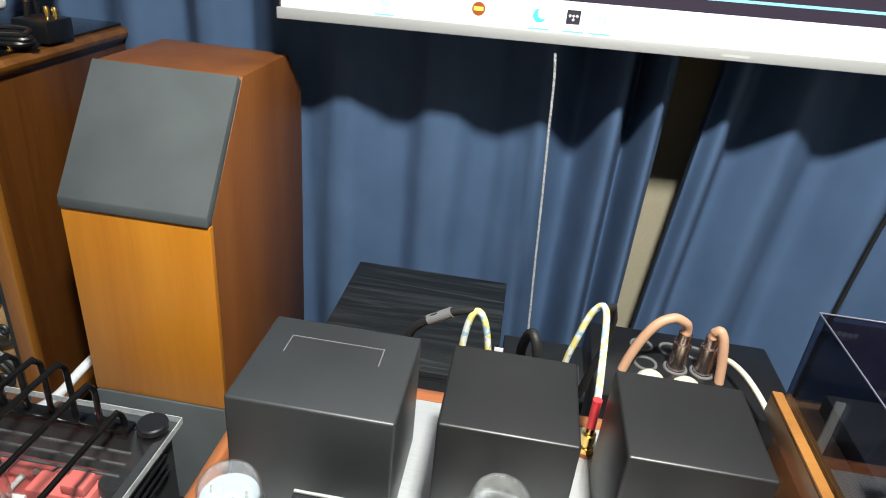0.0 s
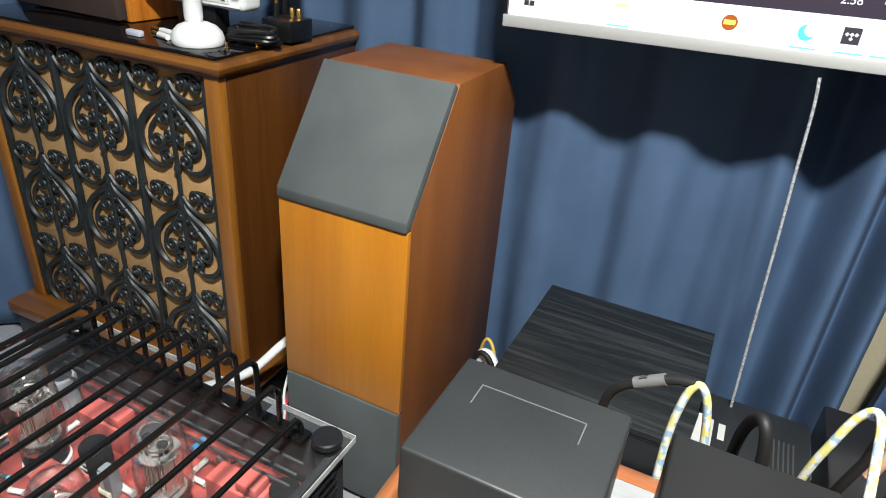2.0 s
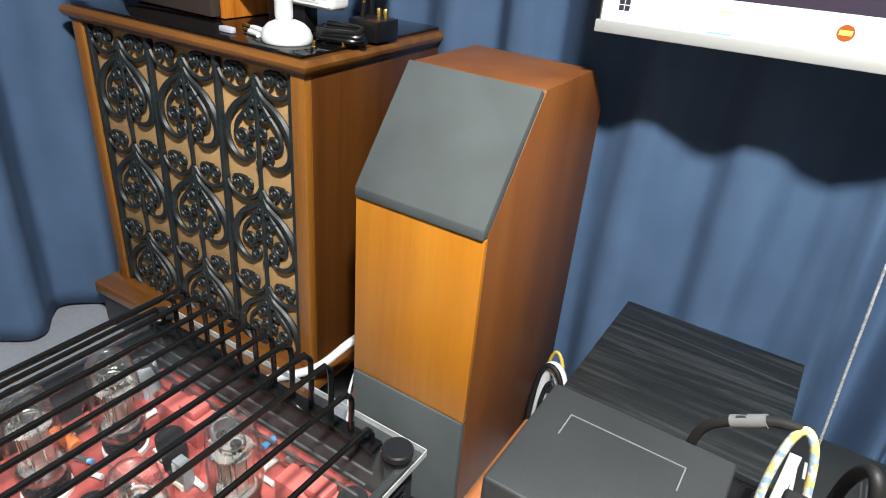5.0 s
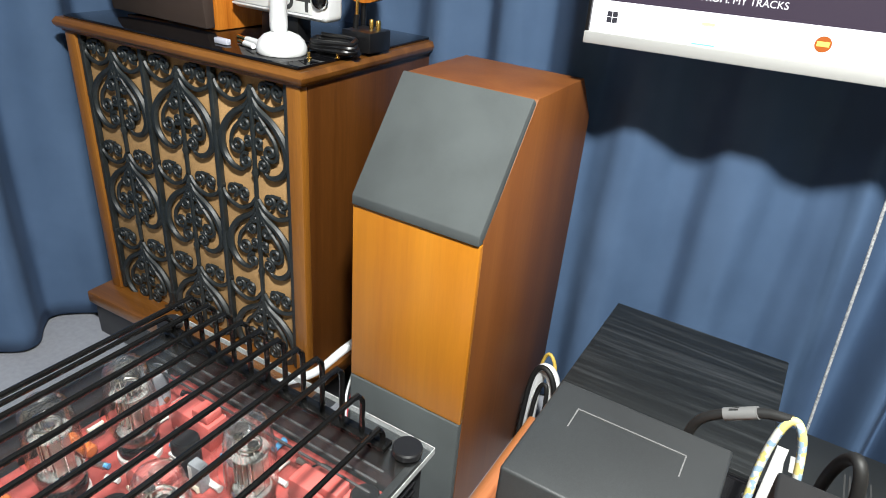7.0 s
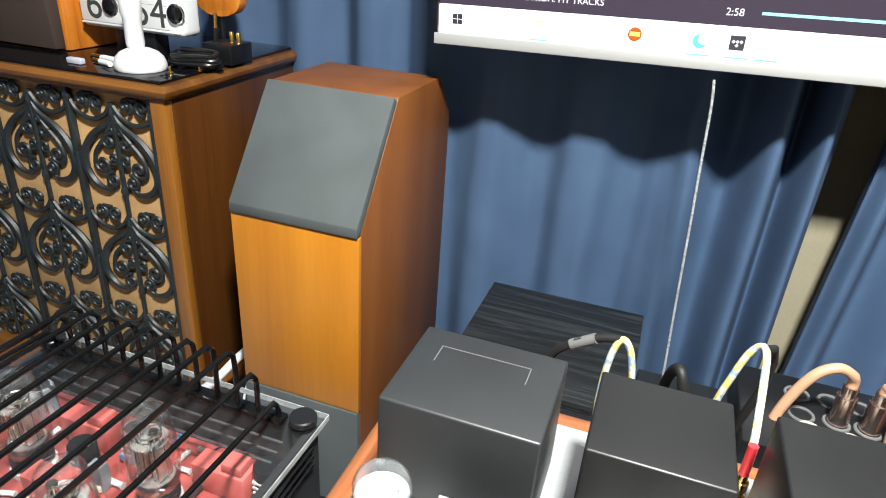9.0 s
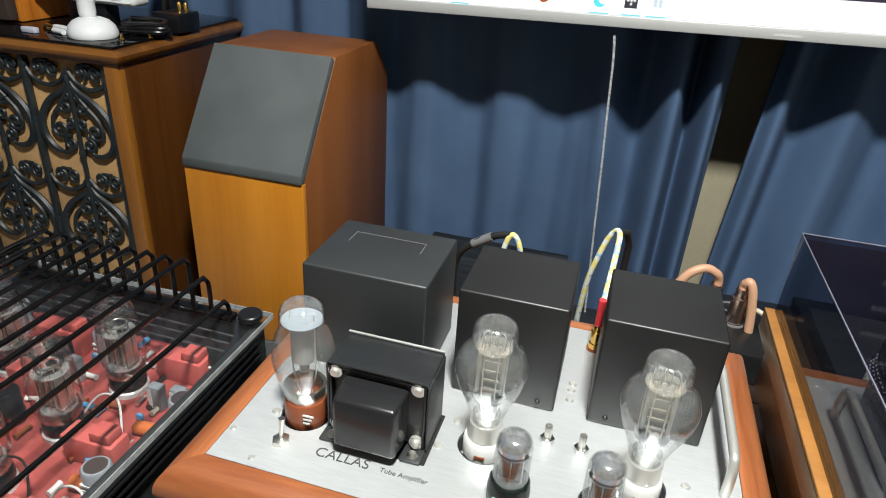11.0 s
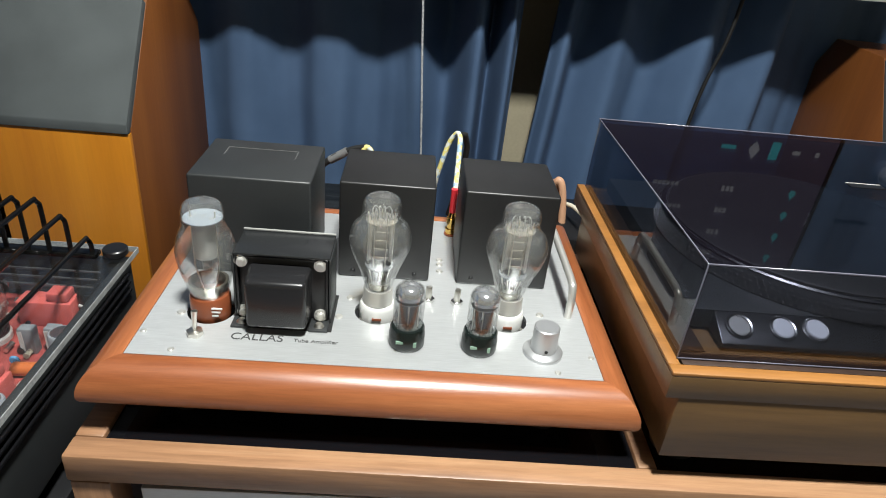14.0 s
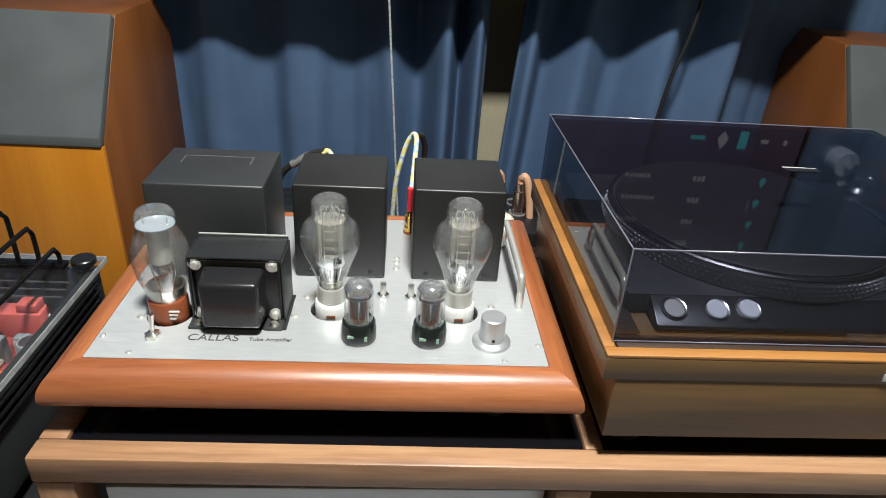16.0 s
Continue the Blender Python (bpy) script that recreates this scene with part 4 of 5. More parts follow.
def scroll_motif():
    """One leaf of the scrollwork: a drop of two broad curves on a stem, with curls inside and a cup of curls above."""
    b = bmesh.new()
    for s in (-1, 1):
        drop = smooth_path([(0.003 * s, 0, 0.100), (0.018 * s, 0, 0.078), (0.060 * s, 0, 0.050), (0.088 * s, 0, 0.012), (0.091 * s, 0, -0.030), (0.070 * s, 0, -0.060), (0.040 * s, 0, -0.068), (0.022 * s, 0, -0.055)], 4)
        n = len(drop)
        tube(drop, 0.0072, 6, 0.9, b, [0.5 + 0.75 * math.sin(math.pi * min(1, (k + 1) / n * 1.05)) for k in range(n)])
        inner = smooth_path([(0.004 * s, 0, 0.085), (0.030 * s, 0, 0.048), (0.058 * s, 0, 0.016), (0.066 * s, 0, -0.012)], 4)
        tube(inner, 0.0050, 6, 0.9, b)
        for cx, cz, r, st, tn in ((0.022, 0.040, 0.015, 0.4, 1.3), (0.046, -0.012, 0.021, 0.2, 1.5), (0.024, -0.044, 0.018, 1.8, 1.5), (0.016, 0.004, 0.013, -1.0, 1.3), (0.012, 0.066, 0.009, 0.2, 1.1)):
            a0 = st if s > 0 else math.pi - st
            tube(spiral(cx * s, cz, r, a0, tn, -s, 20), 0.0046, 6, 0.9, b)
        # cup with a pair of curls, one on each side of the stem
        cup = smooth_path([(0.004 * s, 0, 0.118), (0.022 * s, 0, 0.096), (0.055 * s, 0, 0.084), (0.090 * s, 0, 0.097), (0.107 * s, 0, 0.122)], 4)
        tube(cup, 0.0054, 6, 0.9, b)
        for cc, fl in ((0.036, 1), (0.074, -1)):
            tube(spiral(cc * s, 0.122, 0.0165, -1.2, 1.4, fl * s, 18), 0.0046, 6, 0.9, b)
        tube([((0.055 + 0.012) * s, 0, 0.137), ((0.055 - 0.012) * s, 0, 0.137)], 0.004, 6, 0.9, b)
    for cz in (0.104, -0.066):
        lathe([(0, 0.009), (0.006, 0.009), (0.0085, 0), (0.006, -0.009), (0, -0.009)], (0, 0, cz), 8, "z", b)
    tube([(0, 0, -0.125), (0, 0, 0.125)], 0.0056, 6, 0.9, b)
    return b


gx0, gx1, gz0, gz1 = -W + 0.037, -0.037, 0.047, CABZ - 0.040
pw, ph = (gx1 - gx0) / 3, 0.246
first = None
for row in range(3):
    for col in range(3):
        at = pose(gx0 + pw * (col + 0.5), 0.012, gz1 - FLOOR - 0.145 - ph * row)
        if first is None:
            first = part("scroll_panel", scroll_motif(), M_IRON, cabinet, "dark cast scrollwork", local=True)
            ob = first
        else:
            ob = new("scroll_panel", first.data)
            ob.parent = cabinet
            tagged(ob, "dark cast scrollwork")
        ob.matrix_basis = at
for k in range(4):
    x = gx0 + pw * k
    x = min(max(x, gx0 + 0.006), gx1 - 0.006)
    b = box(x - 0.006, x + 0.006, 0.004, 0.018, gz0 - FLOOR, gz1 - FLOOR, 0.0015)
    for z in range(6):
        box(x - 0.008, x + 0.008, 0.0035, 0.0185, gz0 - FLOOR + 0.05 + 0.123 * z, gz0 - FLOOR + 0.062 + 0.123 * z, 0.003, bm=b)
    part("grille_bar", b, M_IRON, cabinet, local=True)

# ---- things on the cabinet ----
CZ = CABZ + 0.0002
cam_x, cam_y = -1.060, 0.852
webcam = thing("security_camera", (cam_x, cam_y, CZ), "white round-based desk camera on the glass top", "camera")
part("base", lathe([(0, 0.0), (0.049, 0.0), (0.051, 0.004), (0.0505, 0.012), (0.046, 0.024), (0.036, 0.034), (0.022, 0.040), (0, 0.042)], (cam_x, cam_y, CZ), 48), M_WHITE, webcam, "glossy white domed base")
part("stem", lathe([(0.010, 0.036), (0.0165, 0.042), (0.0180, 0.050), (0.0175, 0.098), (0.0205, 0.104), (0.0210, 0.150), (0.017, 0.158), (0, 0.160)], (cam_x - 0.006, cam_y, CZ), 28), M_WHITE, webcam)

kx, ky, kz = -1.148, 0.93, 0.832
clock = thing("flip_clock", (kx, ky, CZ), "white flip clock showing 6 54 in grey digits", "clock")
part("body", box(kx - 0.137, kx + 0.137, ky, ky + 0.06, kz, kz + 0.118, 0.014, 4), M_WHITE, clock, "white rounded clock body")
part("foot", box(kx - 0.06, kx + 0.05, ky + 0.012, ky + 0.055, CZ, kz + 0.001, 0.006), M_PLASTIC, clock)
part("sill", box(kx - 0.13, kx + 0.13, ky - 0.004, ky - 0.0002, kz + 0.008, kz + 0.012, 0.001), M_WHITE, clock)
for x0, x1 in ((-0.128, -0.018), (0.004, 0.104)):
    fl = part("flap", box(kx + x0, kx + x1, ky - 0.003, ky - 0.0002, kz + 0.014, kz + 0.110, 0.001), mat("white_flap", (0.80, 0.80, 0.79), 0.45), clock)
    part("flap_seam", box(kx + x0, kx + x1, ky - 0.0034, ky - 0.0031, kz + 0.0605, kz + 0.0615, 0), M_PLATE, fl)
lettering("hour_digit", "6", (kx - 0.112, ky - 0.0033, kz + 0.020), 0.092, M_INK, clock, (90, 0, 0))
lettering("minute_digits", "54", (kx + 0.014, ky - 0.0033, kz + 0.018), 0.088, M_INK, clock, (90, 0, 0))
for x in (kx + 0.124, kx - 0.044):
    kn = part("knob", lathe([(0, 0.012), (0.013, 0.012), (0.017, 0.009), (0.018, 0.0), (0, 0)], (x, ky - 0.0003, kz + 0.048), 32, "y"), M_GLOSS, clock, "round black knob")
    part("knob_ring", lathe([(0.018, 0.004), (0.0205, 0.003), (0.0205, 0.0), (0.018, 0.0), (0.018, 0.004)], (x, ky - 0.0003, kz + 0.048), 32, "y"), M_STEEL, kn)
clip = thing("plastic_clip", (-1.19, 0.815, CZ), "small pale plastic clip lying on the glass top", "clip")
part("grip", box(-1.21, -1.172, 0.808, 0.822, CZ, CZ + 0.012, 0.003), mat("pale_lilac_plastic", (0.55, 0.56, 0.66), 0.4), clip)

ox, oy = -1.035, 1.075
orn = thing("toy_instrument", (ox, oy, CZ), "small orange varnished wooden string instrument on a stand", "ornament")
b = bmesh.new()
outl = smooth_path([(0.0, 0.0, 0), (0.045, 0.012, 0), (0.062, 0.045, 0), (0.045, 0.075, 0), (0.050, 0.10, 0), (0.03, 0.13, 0), (0.0, 0.14, 0), (-0.03, 0.13, 0), (-0.050, 0.10, 0), (-0.045, 0.075, 0), (-0.062, 0.045, 0), (-0.045, 0.012, 0), (0.0, 0.0, 0)], 5)[:-1]
body = prism([(ox + p.x, CZ + 0.082 + p.y) for p in outl], "y", oy, oy + 0.028, 0.003)
part("body", body, M_ORANGE, orn)
part("stand", box(ox - 0.03, ox + 0.03, oy - 0.02, oy + 0.05, CZ, CZ + 0.008, 0.002), M_PLASTIC, orn)
part("stand_post", tube([(ox, oy + 0.012, CZ + 0.006), (ox, oy + 0.012, CZ + 0.086)], 0.006, 10), M_PLASTIC, orn)

jx, jy = -0.975, 1.0
jb = thing("connector_box", (jx, jy, CZ), "black connector box with gold plugs on the glass top", "adapter")
part("case", box(jx - 0.035, jx + 0.04, jy - 0.02, jy + 0.055, CZ, CZ + 0.042, 0.003), M_PLASTIC, jb)
for dx in (0.006, 0.024):
    part("gold_plug", lathe([(0, 0), (0.0055, 0), (0.0055, 0.018), (0.004, 0.02), (0, 0.02)], (jx + dx, jy + 0.03, CZ + 0.042), 14), M_GOLD, jb)
part("probe", tube([(jx - 0.022, jy + 0.01, CZ + 0.04), (jx - 0.02, jy + 0.012, CZ + 0.07)], 0.006, 10), M_PLASTIC, jb)
part("gold_tip", tube([(jx - 0.02, jy + 0.012, CZ + 0.07), (jx - 0.019, jy + 0.013, CZ + 0.10)], 0.0038, 10), M_GOLD, jb)

coil = thing("coiled_cable", (-1.0, 0.92, CZ), "black coiled cable lying on the glass top", "cable")
pts = []
for k in range(90):
    a = k * 0.24
    pts.append((-0.985 + 0.052 * math.cos(a) * (1 + 0.08 * math.sin(k)), 0.925 + 0.03 * math.sin(a) + 0.006 * math.sin(k * 0.7), CZ + 0.006 + 0.00028 * k))
part("jacket", tube(pts, 0.0055, 8), M_PLASTIC, coil)

pl = thing("audio_plug", (-1.13, 0.83, CZ), "gold and white audio plug lying on the glass top", "plug")
part("tip", tube([(-1.175, 0.845, CZ + 0.006), (-1.150, 0.838, CZ + 0.006)], 0.0042, 10), M_GOLD, pl)
part("grip", tube([(-1.150, 0.838, CZ + 0.006), (-1.115, 0.828, CZ + 0.006)], 0.0058, 12), M_WHITE, pl)
pl = thing("audio_plug", (-1.15, 0.86, CZ), "gold and white audio plug lying on the glass top", "plug")
part("tip", tube([(-1.205, 0.872, CZ + 0.007), (-1.175, 0.866, CZ + 0.007)], 0.0048, 10), M_GOLD, pl)
part("grip", tube([(-1.175, 0.866, CZ + 0.007), (-1.165, 0.864, CZ + 0.007), (-1.130, 0.857, CZ + 0.007)], 0.0066, 12, taper=(0.8, 1, 1)), M_WHITE, pl)
for x, y in ((-0.985, 0.85), (-0.955, 0.90)):
    t = thing("brass_screw", (x, y, CZ), "small brass screw standing on the glass top", "screw", "brass screws")
    part("shank", lathe([(0, 0), (0.005, 0), (0.005, 0.003), (0.003, 0.004), (0.003, 0.013), (0, 0.014)], (x, y, CZ), 10), M_GOLD, t)

bs = thing("bookshelf_speaker", (-1.45, 0.95, CZ), "small bookshelf speaker with brown grille and orange wood case", "loudspeaker")
part("case", box(-1.63, -1.30, 0.90, 1.13, CZ + 0.0005, CZ + 0.20, 0.004), M_ORANGE, bs, "orange wood veneered case")
part("grille", prism([(0.872, CZ + 0.006), (0.8985, CZ + 0.006), (0.8985, CZ + 0.20), (0.858, CZ + 0.20)], "x", -1.635, -1.305, 0.004), M_BROWNGRILLE, bs, "dark brown cloth grille")

# ---- second amplifier with wire guard ----
A0, A1, B0, B1, AT = -0.702, -0.318, -0.13, 0.283, 0.590
ampb = thing("caged_amplifier", (-0.51, 0.08, 0.44), "black valve amplifier with clear top and wire guard", "amplifier")
part("floor_pan", box(A0 + 0.012, A1 - 0.012, B0 + 0.01, B1 - 0.01, 0.448, 0.46, 0.002), M_BLACK, ampb)
sidep = part("side_panel", box(A1 - 0.014, A1 - 0.006, B0 + 0.012, B1 - 0.012, 0.4605, AT - 0.0072, 0.001), M_BLACK, ampb, "black side panel with cooling ribs")
for z in (0.5655, 0.5545, 0.5435):
    part("cooling_rib", box(A1 - 0.0058, A1 - 0.0008, B0 + 0.02, B1 - 0.03, z, z + 0.0042, 0.0012), M_GLOSS, sidep)
part("side_panel", box(A0 + 0.006, A0 + 0.014, B0 + 0.012, B1 - 0.012, 0.4605, AT - 0.0072, 0.001), M_BLACK, ampb)
part("back_panel", box(A0 + 0.015, A1 - 0.015, B1 - 0.022, B1 - 0.014, 0.4605, AT - 0.0072, 0.001), M_BLACK, ampb)
part("front_panel", box(A0 + 0.015, A1 - 0.015, B0 + 0.014, B0 + 0.024, 0.4605, AT - 0.0072, 0.001), M_BLACK, ampb)
VALVES = [(-0.603, 0.150), (-0.448, 0.164), (-0.612, 0.074), (-0.462, 0.080), (-0.615, -0.005), (-0.468, -0.005)]


# Three added grey bars imitate streaky reflections under the clear top.
for k in range(3):
    part("reflection_streak", box(A0 + 0.03, A1 - 0.03, 0.216 + 0.011 * k, 0.219 + 0.011 * k, 0.566 + 0.004 * k, 0.569 + 0.004 * k, 0.0012), mat("grey_reflection_streak", (0.09, 0.09, 0.092), 0.3, 0.5), ampb, "long grey bar added as a reflection streak under the clear top")
ac = part("clear_top", holed_plate(A0, A1, B0, B1, AT - 0.007, AT, VALVES, 0.0305), M_ACRYLIC, ampb, "clear acrylic top sheet", smooth=False)
clear(ac)
# Opaque pale strips put the clear sheet's edge brightness into colour.
for nm, q in (("edge_face", (A1 + 0.0001, A1 + 0.0008, B0, B1)), ("edge_face", (A0, A1, B1 + 0.0001, B1 + 0.0008))):
    part(nm, box(*q, AT - 0.0072, AT + 0.0002, 0), M_ACREDGE, ac, "pale strip painted for the bright acrylic edge")
for x in (A0 + 0.018, A1 - 0.018):
    for y in (B0 + 0.018, B1 - 0.022):
        part("corner_post", box(x - 0.009, x + 0.009, y - 0.009, y + 0.009, 0.4605, AT - 0.0073, 0.002), M_BLACK, ampb)
        part("thumb_nut", lathe([(0, 0.0105), (0.0135, 0.0105), (0.0150, 0.009), (0.0150, 0.003), (0.012, 0.0012), (0.012, 0.0), (0, 0)], (x, y, AT), 32), M_PLASTIC, ampb, "round black thumb nut")
pcb = part("circuit_board", box(A0 + 0.018, A1 - 0.018, B0 + 0.03, B1 - 0.026, 0.521, 0.524, 0.0005), M_PCB, ampb, "red circuit board")
PB = 0.524
rng = random.Random(4)
for x, y in ((-0.575, 0.205), (-0.398, 0.205), (-0.54, 0.125), (-0.40, 0.06), (-0.55, 0.02), (-0.39, -0.04)):
    blk = part("capacitor_block", box(x - 0.032, x + 0.032, y - 0.013, y + 0.013, PB, PB + 0.034, 0.002), M_REDBLOCK, pcb)
    part("block_step", box(x + 0.004, x + 0.028, y - 0.0105, y + 0.0105, PB + 0.0345, PB + 0.046, 0.002), M_REDBLOCK, blk)
for k, (x, y) in enumerate(((-0.512, 0.205), (-0.352, 0.215), (-0.345, 0.13), (-0.545, 0.165), (-0.36, 0.02), (-0.53, 0.075), (-0.66, 0.215), (-0.345, -0.05))):
    cp = part("electrolytic_can", lathe([(0, 0.042), (0.013, 0.042), (0.0145, 0.040), (0.0145, 0.0), (0, 0)], (x, y, PB), 24), M_PLASTIC if k % 2 else mat("grey_can_sleeve", (0.22, 0.23, 0.25), 0.4), pcb)
    part("can_top", lathe([(0, 0.0006), (0.011, 0.0006), (0.011, 0), (0, 0)], (x, y, PB + 0.042), 24), M_NICKEL if k % 2 == 0 else M_PLASTIC, cp)
    for j in range(3):
        part("sleeve_mark", box(x - 0.009, x + 0.003, y - 0.0150, y - 0.0112, PB + 0.012 + 0.007 * j, PB + 0.0145 + 0.007 * j, 0), M_PALEINK, cp)
for k in range(120):
    x, y = rng.uniform(A0 + 0.03, A1 - 0.03), rng.uniform(B0 + 0.04, B1 - 0.04)
    if min((x - vx) ** 2 + (y - vy) ** 2 for vx, vy in VALVES) < 0.034**2:
        continue
    a = rng.choice((0.0, 1.57, 0.3))
    r = rng.uniform(0.0025, 0.004)
    L = rng.uniform(0.006, 0.010)
    p0 = Vector((x - L * math.cos(a), y - L * math.sin(a), PB + 0.005))
    p1 = Vector((x + L * math.cos(a), y + L * math.sin(a), PB + 0.005))
    q = tube([p0, p0.lerp(p1, 0.2), p0.lerp(p1, 0.8), p1], r, 8, taper=(1.1, 0.9, 0.9, 1.1))
    part("resistor", q, rng.choice((M_BLUEPART, M_PALEINK, M_PALEINK, M_PLASTIC, M_PLASTIC, M_BROWNBASE, M_CREAM, M_NICKEL)), pcb)
M_FILMCAP = mat("orange_film_capacitor", (0.50, 0.13, 0.035), 0.35)
M_GREYCAP = mat("grey_capacitor_case", (0.20, 0.215, 0.23), 0.4)
for x, y in ((-0.372, 0.105), (-0.378, 0.020), (-0.374, -0.055), (-0.545, 0.035), (-0.66, 0.030), (-0.535, -0.060), (-0.655, 0.115)):
    part("film_capacitor", tube([(x - 0.019, y, PB + 0.008), (x - 0.017, y, PB + 0.008), (x + 0.017, y + 0.002, PB + 0.008), (x + 0.019, y + 0.002, PB + 0.008)], 0.0078, 12, taper=(0.75, 1, 1, 0.75)), M_FILMCAP, pcb, "orange film capacitor")
    for j in range(4):
        part("solder_pin", box(x - 0.014 + 0.008 * j, x - 0.012 + 0.008 * j, y - 0.019, y - 0.012, PB + 0.0003, PB + 0.0016, 0.0003), M_TIN, pcb)
for x, y in ((-0.365, 0.150), (-0.392, 0.146), (-0.50, 0.115), (-0.515, 0.155)):
    gc = part("box_capacitor", box(x - 0.0085, x + 0.0085, y - 0.006, y + 0.006, PB, PB + 0.034, 0.0015), M_GREYCAP, pcb, "grey box capacitor with pale face")
    part("pale_face", box(x - 0.0080, x - 0.0030, y - 0.0066, y - 0.0062, PB + 0.004, PB + 0.031, 0), M_PALEINK, gc)
for x, y in ((-0.395, 0.118), (-0.352, 0.068), (-0.398, 0.045), (-0.36, -0.012), (-0.395, -0.022), (-0.52, 0.19), (-0.54, 0.09), (-0.56, -0.02)):
    part("disc_capacitor", lathe([(0, 0.002), (0.0045, 0.0018), (0.0058, 0.0), (0.0045, -0.0018), (0, -0.002)], (x, y, PB + 0.009), 16, "y"), M_BLUEPART, pcb, "blue disc capacitor")
    part("lead_wire", tube([(x, y, PB), (x, y, PB + 0.005)], 0.0006, 6), M_TIN, pcb)
for k in range(10):
    x, y = rng.uniform(A0 + 0.04, A1 - 0.04), rng.uniform(B0 + 0.05, B1 - 0.05)
    wy = smooth_path([(x, y, PB + 0.002), (x + 0.02, y + 0.015, PB + 0.03), (x + 0.05, y + 0.01, PB + 0.034), (x + 0.07, y - 0.015, PB + 0.003)], 5)
    part("hookup_wire", tube(wy, 0.0013, 6), rng.choice((M_WHITE, M_PALEINK, M_RUBBER)), pcb)


def caged_valve(x, y):
    t = thing("caged_valve", (x, y, PB), "stout clear glass output valve standing under the wire guard", "valve", "caged output valves")
    part("socket", lathe([(0, 0), (0.0225, 0), (0.0225, 0.006), (0.020, 0.008), (0, 0.008)], (x, y, PB), 28), M_CERAMIC, t)
    part("base", lathe([(0, 0.008), (0.0205, 0.008), (0.0210, 0.010), (0.0210, 0.020), (0.0195, 0.022), (0, 0.022)], (x, y, PB), 28), M_GLOSS, t, "black valve base")
    prof = curve_profile([(0.0190, 0.022), (0.0222, 0.030), (0.0248, 0.045), (0.0252, 0.062), (0.0240, 0.086), (0.0222, 0.104), (0.0200, 0.115), (0.0135, 0.1225), (0.0, 0.1245)])
    clear(part("bulb", lathe(shell(prof, 0.0010), (x, y, PB), 36), M_CLEARGLASS, t, "clear glass bulb"))
    an = part("anode", box(x - 0.0125, x + 0.0125, y - 0.0065, y + 0.0065, PB + 0.040, PB + 0.082, 0.003), mat("dark_anode_metal", (0.10, 0.10, 0.098), 0.34, 0.6), t, "dark grey anode with bright fins")
    for dx in (-0.0135, -0.0070, 0.0, 0.0070, 0.0135):
        part("anode_fin", box(x + dx - 0.0007, x + dx + 0.0007, y - 0.0092, y + 0.0092, PB + 0.041, PB + 0.081, 0.0003), M_NICKEL, an)
    for z in (0.037, 0.084):
        part("mica_disc", lathe([(0, 0.0008), (0.0185, 0.0008), (0.0185, 0), (0, 0)], (x, y, PB + z), 24), thin_glass("clear_mica", (0.85, 0.84, 0.82), 1.6, 0.15, 0.14), t)
    # Brown ring paints the reddish reflections at the foot of the bulb.
    part("bulb_film", lathe([(0.0190, 0.0), (0.0202, 0.004), (0.0215, 0.009), (0.0211, 0.009), (0.0186, 0.0)], (x, y, PB + 0.0235), 28), mat("brown_reflection_ring", (0.30, 0.13, 0.07), 0.18, 0.8), t, "brown ring painted as reflections low in the bulb")
    for sx in (-1, 1):
        part("getter_cup", lathe([(0, 0.002), (0.0045, 0.002), (0.0052, 0.0), (0.0045, -0.0012), (0, -0.0012)], (x + sx * 0.009, y - 0.003, PB + 0.098), 16), M_STEEL, t)
        part("getter_strut", tube([(x + sx * 0.009, y - 0.003, PB + 0.086), (x + sx * 0.009, y - 0.003, PB + 0.098)], 0.0006, 6), M_NICKEL, t)
    part("getter_ring", tube([(x + 0.0115 * math.cos(a), y + 0.0115 * math.sin(a), PB + 0.093) for a in (k * 0.45 for k in range(15))], 0.0009, 6), M_NICKEL, t)
    for dx, dy in ((-0.0165, 0.0), (0.0165, 0.0), (0.0, 0.010), (0.0, -0.0105), (-0.010, -0.009), (0.010, -0.009)):
        part("support_rod", tube([(x + dx * 0.7, y + dy * 0.7, PB + 0.024), (x + dx, y + dy, PB + 0.038), (x + dx, y + dy, PB + 0.090)], 0.0008, 6), M_STEEL, t)
    return t


for x, y in VALVES:
    caged_valve(x, y)

guard = thing("wire_guard", (-0.51, 0.08, AT), "black wire guard of parallel bent rods over the valves", "guard")
part("foot_strip", box(A0 + 0.026, A1 - 0.036, 0.246, 0.262, AT + 0.0002, AT + 0.0065, 0.0015), M_RODPAINT, guard)
part("foot_strip", box(A0 + 0.026, A1 - 0.036, B0 + 0.03, B0 + 0.046, AT + 0.0002, AT + 0.0065, 0.0015), M_RODPAINT, guard)
for k in range(13):
    x = -0.361 - 0.0256 * k
    top = AT + (0.030 if k in (0, 12) else 0.058 if k in (1, 11) else 0.078)
    yb, yf = 0.254, B0 + 0.038
    p = [(x, yb, AT + 0.003), (x, yb, top - 0.016), (x, yb - 0.003, top - 0.007), (x, yb - 0.009, top - 0.0015), (x, yb - 0.018, top), (x, 0.12, top), (x, 0.0, top), (x, yf + 0.018, top), (x, yf + 0.009, top - 0.0015), (x, yf + 0.003, top - 0.007), (x, yf, top - 0.016), (x, yf, AT + 0.003)]
    part("guard_rod", tube(smooth_path(p, 3), 0.0029, 8), M_RODPAINT, guard)

